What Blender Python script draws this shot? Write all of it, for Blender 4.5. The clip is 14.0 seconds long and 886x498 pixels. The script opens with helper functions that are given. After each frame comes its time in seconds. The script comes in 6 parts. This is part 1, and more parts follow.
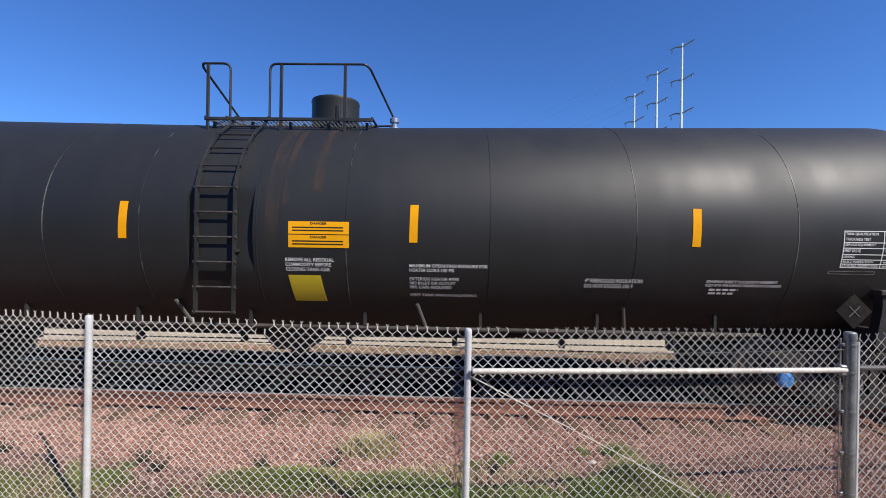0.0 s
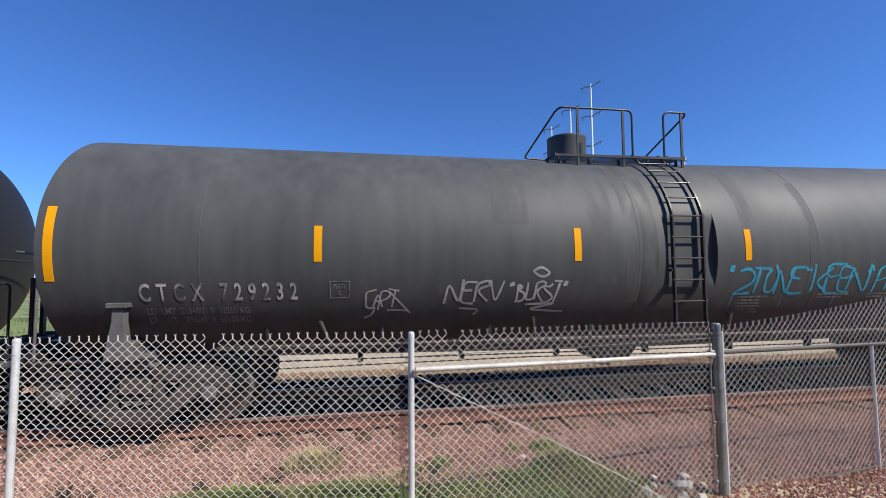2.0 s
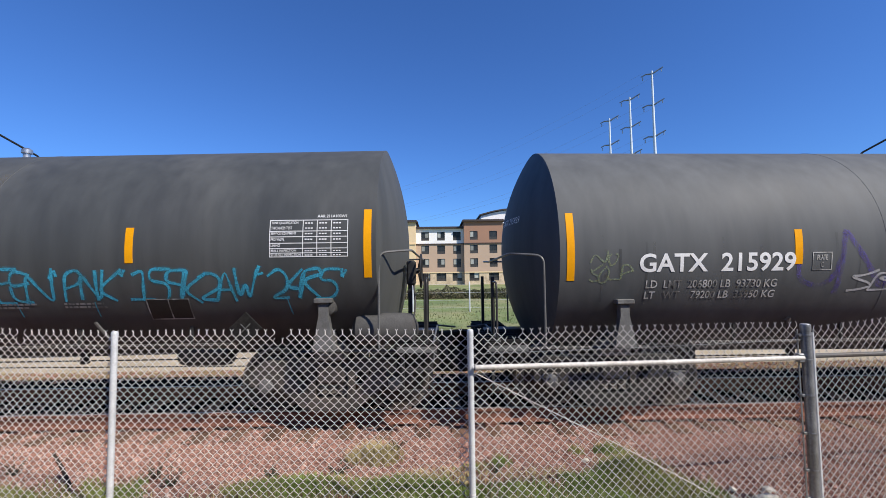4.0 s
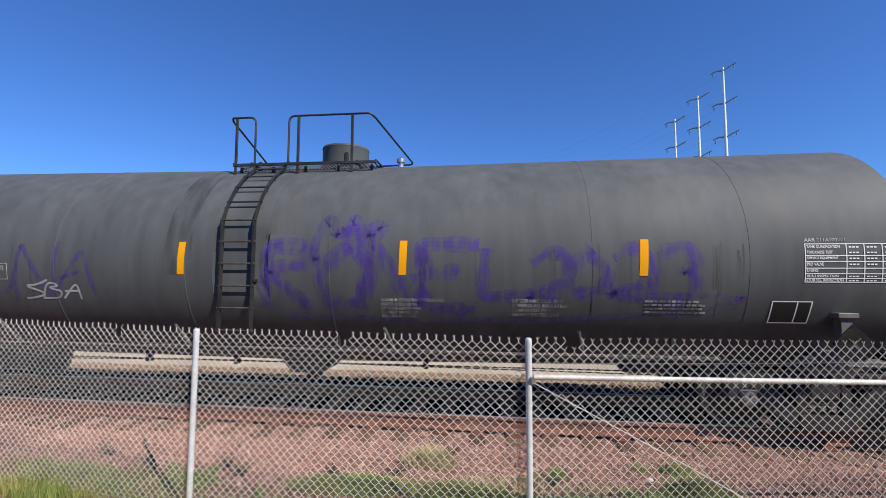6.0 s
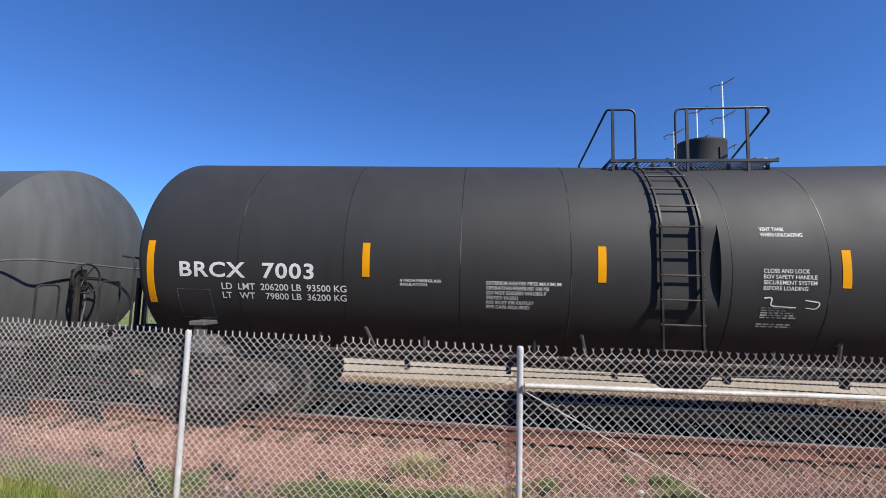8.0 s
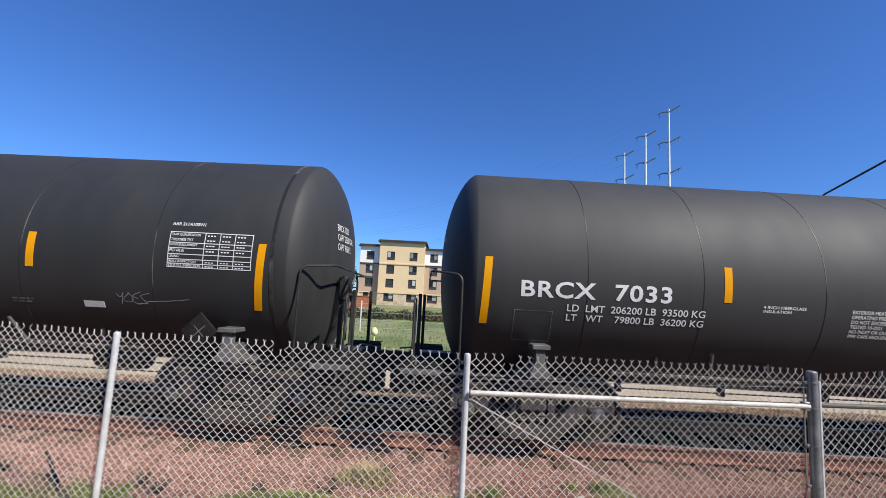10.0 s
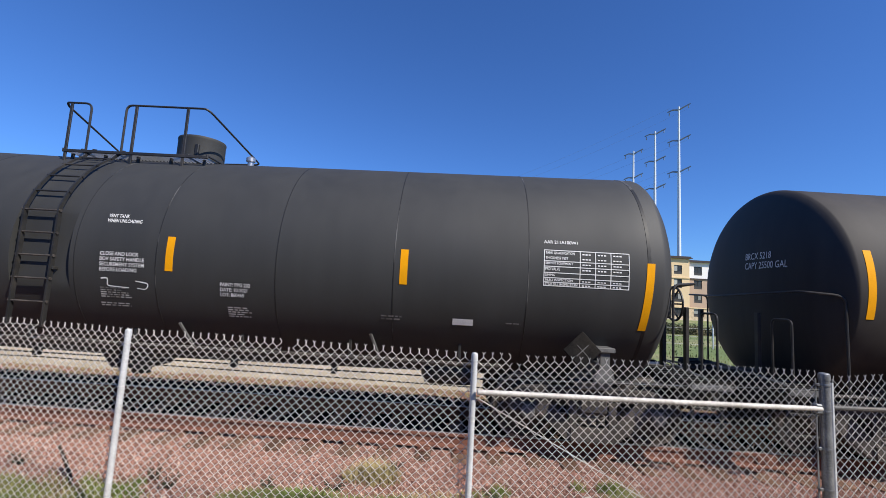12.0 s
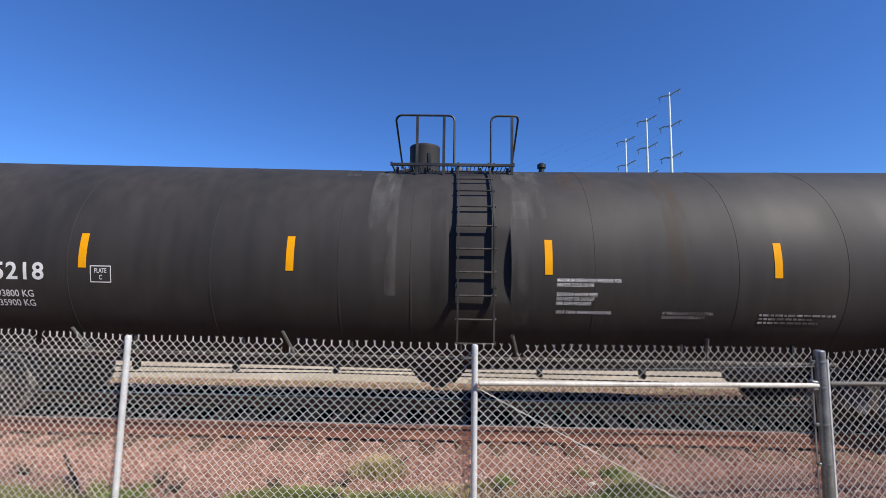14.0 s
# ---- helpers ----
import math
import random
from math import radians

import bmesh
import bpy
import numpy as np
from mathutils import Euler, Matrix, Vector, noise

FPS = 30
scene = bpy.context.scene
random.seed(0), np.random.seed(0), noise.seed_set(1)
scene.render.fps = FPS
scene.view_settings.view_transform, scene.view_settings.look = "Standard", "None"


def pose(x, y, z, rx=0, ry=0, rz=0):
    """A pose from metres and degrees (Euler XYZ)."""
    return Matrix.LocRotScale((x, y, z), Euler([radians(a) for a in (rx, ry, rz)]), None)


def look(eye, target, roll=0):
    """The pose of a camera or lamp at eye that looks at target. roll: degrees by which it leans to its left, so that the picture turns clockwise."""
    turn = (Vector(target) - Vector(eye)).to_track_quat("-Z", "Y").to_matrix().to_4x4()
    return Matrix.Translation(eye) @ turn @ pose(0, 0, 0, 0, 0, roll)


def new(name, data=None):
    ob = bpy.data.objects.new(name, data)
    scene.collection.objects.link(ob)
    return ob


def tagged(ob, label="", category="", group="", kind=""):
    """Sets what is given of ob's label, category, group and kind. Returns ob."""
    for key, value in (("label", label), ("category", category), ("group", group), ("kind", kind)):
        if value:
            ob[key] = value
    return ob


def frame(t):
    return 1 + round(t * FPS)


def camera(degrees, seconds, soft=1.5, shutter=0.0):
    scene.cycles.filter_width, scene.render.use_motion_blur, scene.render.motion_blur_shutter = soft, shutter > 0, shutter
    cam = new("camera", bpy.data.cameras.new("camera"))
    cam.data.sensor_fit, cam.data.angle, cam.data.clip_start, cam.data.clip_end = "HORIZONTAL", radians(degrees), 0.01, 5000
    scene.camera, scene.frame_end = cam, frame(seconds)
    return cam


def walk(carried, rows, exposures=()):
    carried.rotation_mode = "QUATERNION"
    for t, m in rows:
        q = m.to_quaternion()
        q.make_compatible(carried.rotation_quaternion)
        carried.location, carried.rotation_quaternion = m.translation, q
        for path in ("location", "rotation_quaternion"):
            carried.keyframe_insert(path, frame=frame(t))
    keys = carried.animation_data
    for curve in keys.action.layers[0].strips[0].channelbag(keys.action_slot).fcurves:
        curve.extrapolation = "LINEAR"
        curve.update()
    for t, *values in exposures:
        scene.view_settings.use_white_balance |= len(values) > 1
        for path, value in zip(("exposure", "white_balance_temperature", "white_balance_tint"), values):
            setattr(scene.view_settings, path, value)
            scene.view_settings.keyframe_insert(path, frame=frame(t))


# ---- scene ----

# ---------------------------------------------------------------- camera
cam = camera(91.93, 14.0, 0.8)
EYE = [
    (0, -0.127, -3.017, 1.790, 1.16, -0.04, -0.91),
    (0.3, -0.150, -3.030, 1.785, -1.50, 0.55, -0.80),
    (0.4, -0.262, -3.425, 1.675, -3.75, 1.78, -0.68),
    (0.5, -0.270, -3.444, 1.670, -4.46, 1.92, -0.59),
    (1, -0.222, -3.440, 1.687, -6.82, 2.63, -0.37),
    (1.5, -0.217, -3.423, 1.699, -7.78, 3.07, 0.05),
    (2, -0.225, -3.417, 1.682, -8.03, 3.41, 0.42),
    (2.5, -0.239, -3.378, 1.675, -7.44, 3.11, 0.65),
    (3, -0.241, -3.382, 1.663, -5.99, 2.99, 0.86),
    (3.5, -0.244, -3.378, 1.664, -3.74, 3.01, 0.82),
    (4, -0.255, -3.390, 1.671, -0.81, 3.29, 0.73),
    (5.2, -0.280, -3.410, 1.679, 4.60, 3.75, 0.15),
    (6.5, -0.297, -3.424, 1.684, 6.71, 4.22, -0.54),
    (7, -0.292, -3.432, 1.688, 6.79, 4.27, -0.79),
    (8.2, -0.255, -3.420, 1.676, 5.60, 5.20, -1.62),
    (9.5, -0.218, -3.406, 1.664, 2.26, 6.19, -2.48),
    (10, -0.208, -3.415, 1.662, 0.11, 6.35, -2.96),
    (10.5, -0.200, -3.423, 1.666, -1.07, 6.42, -3.34),
    (11, -0.202, -3.422, 1.668, -1.09, 6.34, -3.44),
    (11.5, -0.205, -3.416, 1.671, -0.28, 6.21, -3.44),
    (12, -0.211, -3.414, 1.667, 1.06, 6.10, -3.24),
    (12.5, -0.220, -3.415, 1.664, 2.41, 5.94, -2.91),
    (13, -0.231, -3.417, 1.666, 3.05, 5.67, -2.46),
    (13.5, -0.213, -3.409, 1.666, 2.71, 5.54, -1.77),
    (14, -0.211, -3.428, 1.657, 0.79, 5.42, -0.92),
]
walk(cam, [(t, pose(x, y, z, 90 + p, r, w)) for t, x, y, z, w, p, r in EYE])

# ---------------------------------------------------------------- light
SUN = Vector((0.57, -0.46, 0.69)).normalized()
world = bpy.data.worlds.new("sky")
scene.world = world
world.use_nodes = True
wn = world.node_tree
sky = wn.nodes.new("ShaderNodeTexSky")
sky.sky_type, sky.sun_disc = "NISHITA", False
sky.sun_elevation, sky.sun_rotation = math.asin(SUN.z), math.atan2(SUN.x, SUN.y)
sky.air_density, sky.dust_density, sky.ozone_density, sky.altitude = 1.0, 0.2, 2.0, 300
rich = wn.nodes.new("ShaderNodeVectorMath")
rich.operation = "MULTIPLY"
rich.inputs[1].default_value = (0.55, 0.98, 1.72)
wn.links.new(sky.outputs["Color"], rich.inputs[0])
wn.links.new(rich.outputs[0], wn.nodes["Background"].inputs["Color"])
wn.nodes["Background"].inputs["Strength"].default_value = 0.073
lamp = bpy.data.lights.new("sun", "SUN")
lamp.energy, lamp.angle, lamp.color = 4.6, radians(0.53), (1.0, 0.935, 0.835)
sun = new("sun", lamp)
sun.matrix_world = look(SUN * 60, (0, 0, 0))
scene.view_settings.exposure = 0.3


# ---------------------------------------------------------------- materials
def mat(name, color, rough=0.6, metal=0.0, vary=0.25, scale=6.0, fine=60.0, bump=0.0, spread=0.08, stretch=(1, 1, 1), second=None, amount=0.5, cut=(0.45, 0.65), spec=0.5, per_piece=0.0, coords="Object"):
    """A surface with mottling at two scales, a second colour in patches, uneven gloss and fine relief."""
    m = bpy.data.materials.new(name)
    m.use_nodes = True
    nt, b = m.node_tree, m.node_tree.nodes["Principled BSDF"]
    N, Lk = nt.nodes.new, nt.links.new
    tc, mp = N("ShaderNodeTexCoord"), N("ShaderNodeMapping")
    mp.inputs["Scale"].default_value = stretch
    Lk(tc.outputs[coords], mp.inputs["Vector"])
    n1, n2 = N("ShaderNodeTexNoise"), N("ShaderNodeTexNoise")
    for n, s, d in ((n1, scale, 5), (n2, fine, 3)):
        n.inputs["Scale"].default_value, n.inputs["Detail"].default_value = s, d
        Lk(mp.outputs["Vector"], n.inputs["Vector"])
    add = N("ShaderNodeMath")
    add.operation = "ADD"
    Lk(n1.outputs["Fac"], add.inputs[0])
    Lk(n2.outputs["Fac"], add.inputs[1])
    rng = N("ShaderNodeMapRange")
    for k, v in zip(("From Min", "From Max", "To Min", "To Max"), (0.65, 1.35, 1 - vary, 1 + vary)):
        rng.inputs[k].default_value = v
    Lk(add.outputs[0], rng.inputs["Value"])
    src = rng.outputs[0]
    if per_piece:
        info, r2, mul = N("ShaderNodeObjectInfo"), N("ShaderNodeMapRange"), N("ShaderNodeMath")
        r2.inputs["To Min"].default_value, r2.inputs["To Max"].default_value = 1 - per_piece, 1 + per_piece
        mul.operation = "MULTIPLY"
        Lk(info.outputs["Random"], r2.inputs["Value"])
        Lk(r2.outputs[0], mul.inputs[0])
        Lk(src, mul.inputs[1])
        src = mul.outputs[0]
    base = N("ShaderNodeRGB")
    base.outputs[0].default_value = (*color, 1)
    col = base.outputs[0]
    if second:
        n3, cr, mx = N("ShaderNodeTexNoise"), N("ShaderNodeMapRange"), N("ShaderNodeMix")
        n3.inputs["Scale"].default_value, n3.inputs["Detail"].default_value = scale * 0.45, 7
        n3.inputs["Roughness"].default_value = 0.65
        Lk(mp.outputs["Vector"], n3.inputs["Vector"])
        cr.inputs["From Min"].default_value, cr.inputs["From Max"].default_value = cut
        cr.inputs["To Max"].default_value = amount
        Lk(n3.outputs["Fac"], cr.inputs["Value"])
        mx.data_type = "RGBA"
        Lk(cr.outputs[0], mx.inputs["Factor"])
        Lk(col, mx.inputs["A"])
        mx.inputs["B"].default_value = (*second, 1)
        col = mx.outputs["Result"]
    sc = N("ShaderNodeVectorMath")
    sc.operation = "SCALE"
    Lk(col, sc.inputs[0])
    Lk(src, sc.inputs["Scale"])
    Lk(sc.outputs[0], b.inputs["Base Color"])
    rr = N("ShaderNodeMapRange")
    rr.inputs["From Min"].default_value, rr.inputs["From Max"].default_value = 0.3, 0.7
    rr.inputs["To Min"].default_value, rr.inputs["To Max"].default_value = max(0.02, rough - spread), min(1, rough + spread)
    Lk(n1.outputs["Fac"], rr.inputs["Value"])
    Lk(rr.outputs[0], b.inputs["Roughness"])
    b.inputs["Metallic"].default_value = metal
    b.inputs["Specular IOR Level"].default_value = spec
    if bump:
        bp = N("ShaderNodeBump")
        bp.inputs["Strength"].default_value, bp.inputs["Distance"].default_value = 1.0, bump
        Lk(n2.outputs["Fac"], bp.inputs["Height"])
        Lk(bp.outputs["Normal"], b.inputs["Normal"])
    return m


def tank_paint(name, color, dust, rough, dusty, vary=0.16, spec=0.3):
    """Dark tank paint with rain streaks of dust running down the shell."""
    return mat(name, color, rough, 0.0, vary * 0.7, 0.8, 3.2, 0.0002, 0.05, (1.8, 1.8, 0.16), dust, dusty, (0.40, 0.72), spec)


M = dict(
    black_gloss=tank_paint("black_gloss", (0.0165, 0.0170, 0.0175), (0.025, 0.0245, 0.0235), 0.56, 0.35, 0.12, 0.5),
    grey_dusty=tank_paint("grey_dusty", (0.060, 0.064, 0.063), (0.097, 0.098, 0.093), 0.62, 0.7, 0.26, 0.5),
    grey_streaked=tank_paint("grey_streaked", (0.080, 0.085, 0.087), (0.118, 0.122, 0.121), 0.68, 0.6, 0.26, 0.4),
    black_a=tank_paint("black_a", (0.025, 0.0257, 0.0252), (0.033, 0.033, 0.0315), 0.68, 0.4, 0.16, 0.6),
    black_b=tank_paint("black_b", (0.033, 0.0337, 0.0332), (0.043, 0.043, 0.0415), 0.68, 0.4, 0.16, 0.6),
    black_brown=tank_paint("black_brown", (0.028, 0.0255, 0.0238), (0.060, 0.051, 0.044), 0.68, 0.6, 0.28, 0.42),
    fitting=mat("fitting", (0.022, 0.022, 0.022), 0.5, 0.0, 0.3, 4, 50, 0.0004, 0.12, second=(0.07, 0.06, 0.05), amount=0.4),
    grey_steel=mat("grey_steel", (0.16, 0.16, 0.155), 0.5, 0.2, 0.3, 5, 60, 0.0005, second=(0.08, 0.07, 0.06), amount=0.5),
    bright_steel=mat("bright_steel", (0.5, 0.5, 0.5), 0.38, 0.8, 0.2, 8, 80, 0.0003),
    truck=mat("truck", (0.075, 0.064, 0.055), 0.75, 0.0, 0.55, 7, 45, 0.003, second=(0.030, 0.026, 0.024), amount=0.85, cut=(0.42, 0.60)),
    wheel=mat("wheel", (0.034, 0.029, 0.026), 0.6, 0.3, 0.35, 6, 60, 0.0006, second=(0.055, 0.034, 0.022), amount=0.6),
    orange=mat("orange", (0.93, 0.40, 0.004), 0.55, 0.0, 0.08, 5, 90, 0.0, second=(0.74, 0.32, 0.01), amount=0.35, spec=0.15),
    yellow=mat("yellow", (0.72, 0.55, 0.03), 0.5, 0.0, 0.10, 5, 60, 0.0, second=(0.55, 0.42, 0.05), amount=0.4),
    sticker=mat("sticker", (0.93, 0.42, 0.008), 0.55, 0.0, 0.08, 5, 60, spec=0.15),
    print_black=mat("print_black", (0.03, 0.02, 0.01), 0.6),
    white=mat("white", (0.84, 0.84, 0.82), 0.6, 0.0, 0.12, 7, 70, 0.0),
    white_worn=mat("white_worn", (0.55, 0.54, 0.51), 0.7, 0.0, 0.3, 9, 60, 0.0, second=(0.09, 0.09, 0.085), amount=0.9, cut=(0.42, 0.58)),
    white_faint=mat("white_faint", (0.26, 0.255, 0.245), 0.7, 0.0, 0.3, 12, 60, 0.0, second=(0.08, 0.08, 0.08), amount=0.9, cut=(0.42, 0.6)),
    spray_cyan=mat("spray_cyan", (0.055, 0.42, 0.60), 0.6, 0.0, 0.3, 6, 40, 0.0, second=(0.05, 0.22, 0.29), amount=0.6),
    spray_purple=mat("spray_purple", (0.11, 0.055, 0.42), 0.6, 0.0, 0.3, 3, 30, 0.0, second=(0.08, 0.06, 0.20), amount=0.8, cut=(0.38, 0.62)),
    spray_white=mat("spray_white", (0.50, 0.50, 0.50), 0.7, 0.0, 0.25, 8, 50, 0.0, second=(0.16, 0.16, 0.16), amount=0.6),
    spray_red=mat("spray_red", (0.22, 0.025, 0.03), 0.7, 0.0, 0.25, 8, 50),
    spray_green=mat("spray_green", (0.22, 0.26, 0.16), 0.7, 0.0, 0.25, 8, 50),
    galvanised=mat("galvanised", (0.62, 0.635, 0.65), 0.5, 0.15, 0.18, 9, 90, 0.0004, second=(0.50, 0.50, 0.50), amount=0.5),
    wire=mat("wire", (0.64, 0.62, 0.59), 0.5, 0.0, 0.2, 12, 60, 0.0),
    dull_steel=mat("dull_steel", (0.26, 0.27, 0.28), 0.42, 0.5, 0.3, 7, 70, 0.0006, second=(0.10, 0.09, 0.08), amount=0.6),
    rail_rust=mat("rail_rust", (0.155, 0.066, 0.047), 0.85, 0.0, 0.35, 5, 60, 0.001, second=(0.25, 0.122, 0.083), amount=0.6, spec=0.15),
    rail_top=mat("rail_top", (0.30, 0.26, 0.24), 0.5, 0.35, 0.2, 5, 80, 0.0002, stretch=(0.2, 4, 4)),
    tie=mat("tie", (0.125, 0.074, 0.050), 0.9, 0.0, 0.4, 6, 40, 0.003, stretch=(6, 0.8, 6), second=(0.24, 0.142, 0.10), amount=0.7, per_piece=0.35, spec=0.08),
    ballast_bed=mat("ballast_bed", (0.20, 0.10, 0.075), 0.95, 0.0, 0.55, 30, 90, 0.012, second=(0.28, 0.16, 0.125), amount=0.8),
    dirt=mat("dirt", (0.42, 0.34, 0.22), 0.95, 0.0, 0.25, 0.8, 20, 0.004, second=(0.50, 0.42, 0.30), amount=0.7),
    concrete=mat("concrete", (0.58, 0.54, 0.47), 0.9, 0.0, 0.3, 8, 60, 0.004, second=(0.28, 0.24, 0.19), amount=0.7),
    grass_blade=mat("grass_blade", (0.17, 0.225, 0.045), 0.7, 0.0, 0.45, 2.5, 14, 0.0, second=(0.32, 0.26, 0.10), amount=0.85),
    dry_blade=mat("dry_blade", (0.46, 0.37, 0.17), 0.8, 0.0, 0.4, 3, 14, 0.0, second=(0.13, 0.12, 0.04), amount=0.6),
    dark_leaf=mat("dark_leaf", (0.035, 0.055, 0.02), 0.7, 0.0, 0.4, 2.5, 14, 0.0),
    twig=mat("twig", (0.06, 0.04, 0.028), 0.9, 0.0, 0.3, 10, 60),
    field=mat("field", (0.15, 0.20, 0.06), 0.95, 0.0, 0.35, 0.35, 6, 0.03, second=(0.36, 0.31, 0.16), amount=0.75, cut=(0.42, 0.66)),
    palm_leaf=mat("palm_leaf", (0.32, 0.27, 0.085), 0.6, 0.0, 0.35, 1.5, 8, 0.0, second=(0.12, 0.14, 0.04), amount=0.6),
    bark=mat("bark", (0.13, 0.095, 0.065), 0.95, 0.0, 0.35, 3, 14, 0.01),
    render_tan=mat("render_tan", (0.74, 0.56, 0.33), 0.9, 0.0, 0.06, 0.5, 20, 0.002, coords="Object"),
    render_white=mat("render_white", (0.86, 0.83, 0.79), 0.9, 0.0, 0.05, 0.5, 20, 0.002),
    render_brown=mat("render_brown", (0.34, 0.19, 0.125), 0.9, 0.0, 0.08, 0.5, 20, 0.002),
    render_taupe=mat("render_taupe", (0.47, 0.34, 0.245), 0.9, 0.0, 0.06, 0.5, 20, 0.002),
    stone_base=mat("stone_base", (0.62, 0.49, 0.33), 0.95, 0.0, 0.2, 1.5, 9, 0.01, second=(0.30, 0.22, 0.15), amount=0.6),
    cornice=mat("cornice", (0.045, 0.032, 0.028), 0.7, 0.0, 0.15, 2, 20),
    sash=mat("sash", (0.05, 0.045, 0.04), 0.5, 0.0, 0.15, 3, 20),
    far_glass=mat("far_glass", (0.035, 0.038, 0.04), 0.12, 0.0, 0.4, 0.4, 3, 0.0, spread=0.04, per_piece=0.6, spec=0.18),
    curtain=mat("curtain", (0.35, 0.36, 0.33), 0.9, 0.0, 0.2, 3, 20, per_piece=0.4),
    brick=mat("brick", (0.42, 0.15, 0.075), 0.9, 0.0, 0.25, 2.5, 14, 0.004, second=(0.30, 0.11, 0.06), amount=0.6),
    roof_tile=mat("roof_tile", (0.075, 0.055, 0.048), 0.9, 0.0, 0.3, 3, 14, 0.01),
    pole_steel=mat("pole_steel", (0.66, 0.72, 0.76), 0.6, 0.0, 0.08, 0.6, 10),
    insulator=mat("insulator", (0.20, 0.25, 0.31), 0.4, 0.0, 0.1, 3, 20),
    rubbish=mat("rubbish", (0.75, 0.74, 0.72), 0.6, 0.0, 0.15, 10, 60, 0.001),
    chip=mat("chip", (0.62, 0.55, 0.25), 0.6, 0.0, 0.2, 10, 60, 0.001),
    hose=mat("hose", (0.012, 0.012, 0.012), 0.6, 0.0, 0.2, 10, 60),
)


def sprayed_edges(name, low, high, scale=70.0):
    """Spray paint that lets the shell show through between its droplets."""
    nt = M[name].node_tree
    tc, n, r = nt.nodes.new("ShaderNodeTexCoord"), nt.nodes.new("ShaderNodeTexNoise"), nt.nodes.new("ShaderNodeMapRange")
    n.inputs["Scale"].default_value, n.inputs["Detail"].default_value = scale, 4
    mp = nt.nodes.new("ShaderNodeMapping")
    mp.inputs["Scale"].default_value = (1, 1, 1) if scale > 20 else (1.6, 0.5, 0.35)
    nt.links.new(tc.outputs["Object"], mp.inputs["Vector"])
    r.inputs["From Min"].default_value, r.inputs["From Max"].default_value = 0.38, 0.62
    r.inputs["To Min"].default_value, r.inputs["To Max"].default_value = low, high
    nt.links.new(mp.outputs["Vector"], n.inputs["Vector"])
    nt.links.new(n.outputs["Fac"], r.inputs["Value"])
    nt.links.new(r.outputs[0], nt.nodes["Principled BSDF"].inputs["Alpha"])


M["haze_purple"] = mat("haze_purple", (0.10, 0.05, 0.38), 0.6, 0.0, 0.3, 3, 30)
M["dust_film"] = mat("dust_film", (0.16, 0.155, 0.145), 0.85, 0.0, 0.25, 3, 20)
M["soot_film"] = mat("soot_film", (0.012, 0.011, 0.011), 0.7, 0.0, 0.25, 3, 20)
M["rust_film"] = mat("rust_film", (0.13, 0.075, 0.04), 0.85, 0.0, 0.25, 3, 20)
M["haze_cyan"] = mat("haze_cyan", (0.035, 0.30, 0.42), 0.6, 0.0, 0.3, 3, 30)
for k, lo, hi in (("spray_purple", 0.06, 0.40), ("haze_purple", 0.05, 0.34), ("spray_cyan", 0.5, 1.0), ("haze_cyan", 0.0, 0.4), ("spray_white", 0.7, 1.0), ("dust_film", 0.0, 0.36), ("soot_film", 0.0, 0.24), ("spray_red", 0.2, 0.9), ("spray_green", 0.3, 0.9)):
    sprayed_edges(k, lo, hi, 4.0 if k.endswith("film") else 9.0 if k.endswith("purple") else 70.0)
sprayed_edges("rust_film", 0.0, 0.2, 5.0)


def stone_material():
    """Broken red granite: every stone has its own tone."""
    m = mat("ballast_stone", (0.30, 0.165, 0.135), 0.9, 0.0, 0.35, 25, 120, 0.002, spec=0.12)
    nt = m.node_tree
    b = nt.nodes["Principled BSDF"]
    geo, ramp, mul = nt.nodes.new("ShaderNodeNewGeometry"), nt.nodes.new("ShaderNodeValToRGB"), nt.nodes.new("ShaderNodeMix")
    r = ramp.color_ramp
    r.elements[0].position, r.elements[0].color = 0.0, (0.19, 0.100, 0.078, 1)
    r.elements[1].position, r.elements[1].color = 1.0, (0.60, 0.46, 0.38, 1)
    for p, c in ((0.3, (0.32, 0.162, 0.122, 1)), (0.6, (0.39, 0.210, 0.160, 1)), (0.88, (0.45, 0.270, 0.215, 1))):
        r.elements.new(p).color = c
    nt.links.new(geo.outputs["Random Per Island"], ramp.inputs["Fac"])
    link = b.inputs["Base Color"].links[0]
    shade = link.from_node
    nt.links.new(ramp.outputs["Color"], shade.inputs[0])
    return m


M["stone"] = stone_material()
M["blocker_dark"] = mat("blocker_dark", (0.10, 0.085, 0.07), 0.95, 0.0, 0.2, 0.6, 8, 0.004, second=(0.07, 0.06, 0.05), amount=0.6, spec=0.1)
M["dull_black"] = mat("dull_black", (0.020, 0.019, 0.018), 0.9, 0.0, 0.35, 5, 40, 0.001, second=(0.05, 0.042, 0.035), amount=0.4, spec=0.08)
M["field_weed"] = mat("field_weed", (0.115, 0.155, 0.045), 0.8, 0.0, 0.4, 0.25, 3, 0.0, second=(0.24, 0.20, 0.09), amount=0.9)
M["scrub"] = mat("scrub", (0.075, 0.085, 0.038), 0.85, 0.0, 0.45, 1.2, 6, 0.0, second=(0.17, 0.13, 0.075), amount=0.8)
# pale patches paint broken sun glints along the black cars' seams
M["glint_seam"] = mat("glint_seam", (0.020, 0.020, 0.020), 0.5, 0.0, 0.2, 1.6, 12, 0.0, second=(0.15, 0.148, 0.142), amount=0.8, cut=(0.52, 0.62), spec=0.4)
M["worn_tread"] = mat("worn_tread", (0.13, 0.115, 0.10), 0.5, 0.4, 0.3, 5, 60, 0.0003)
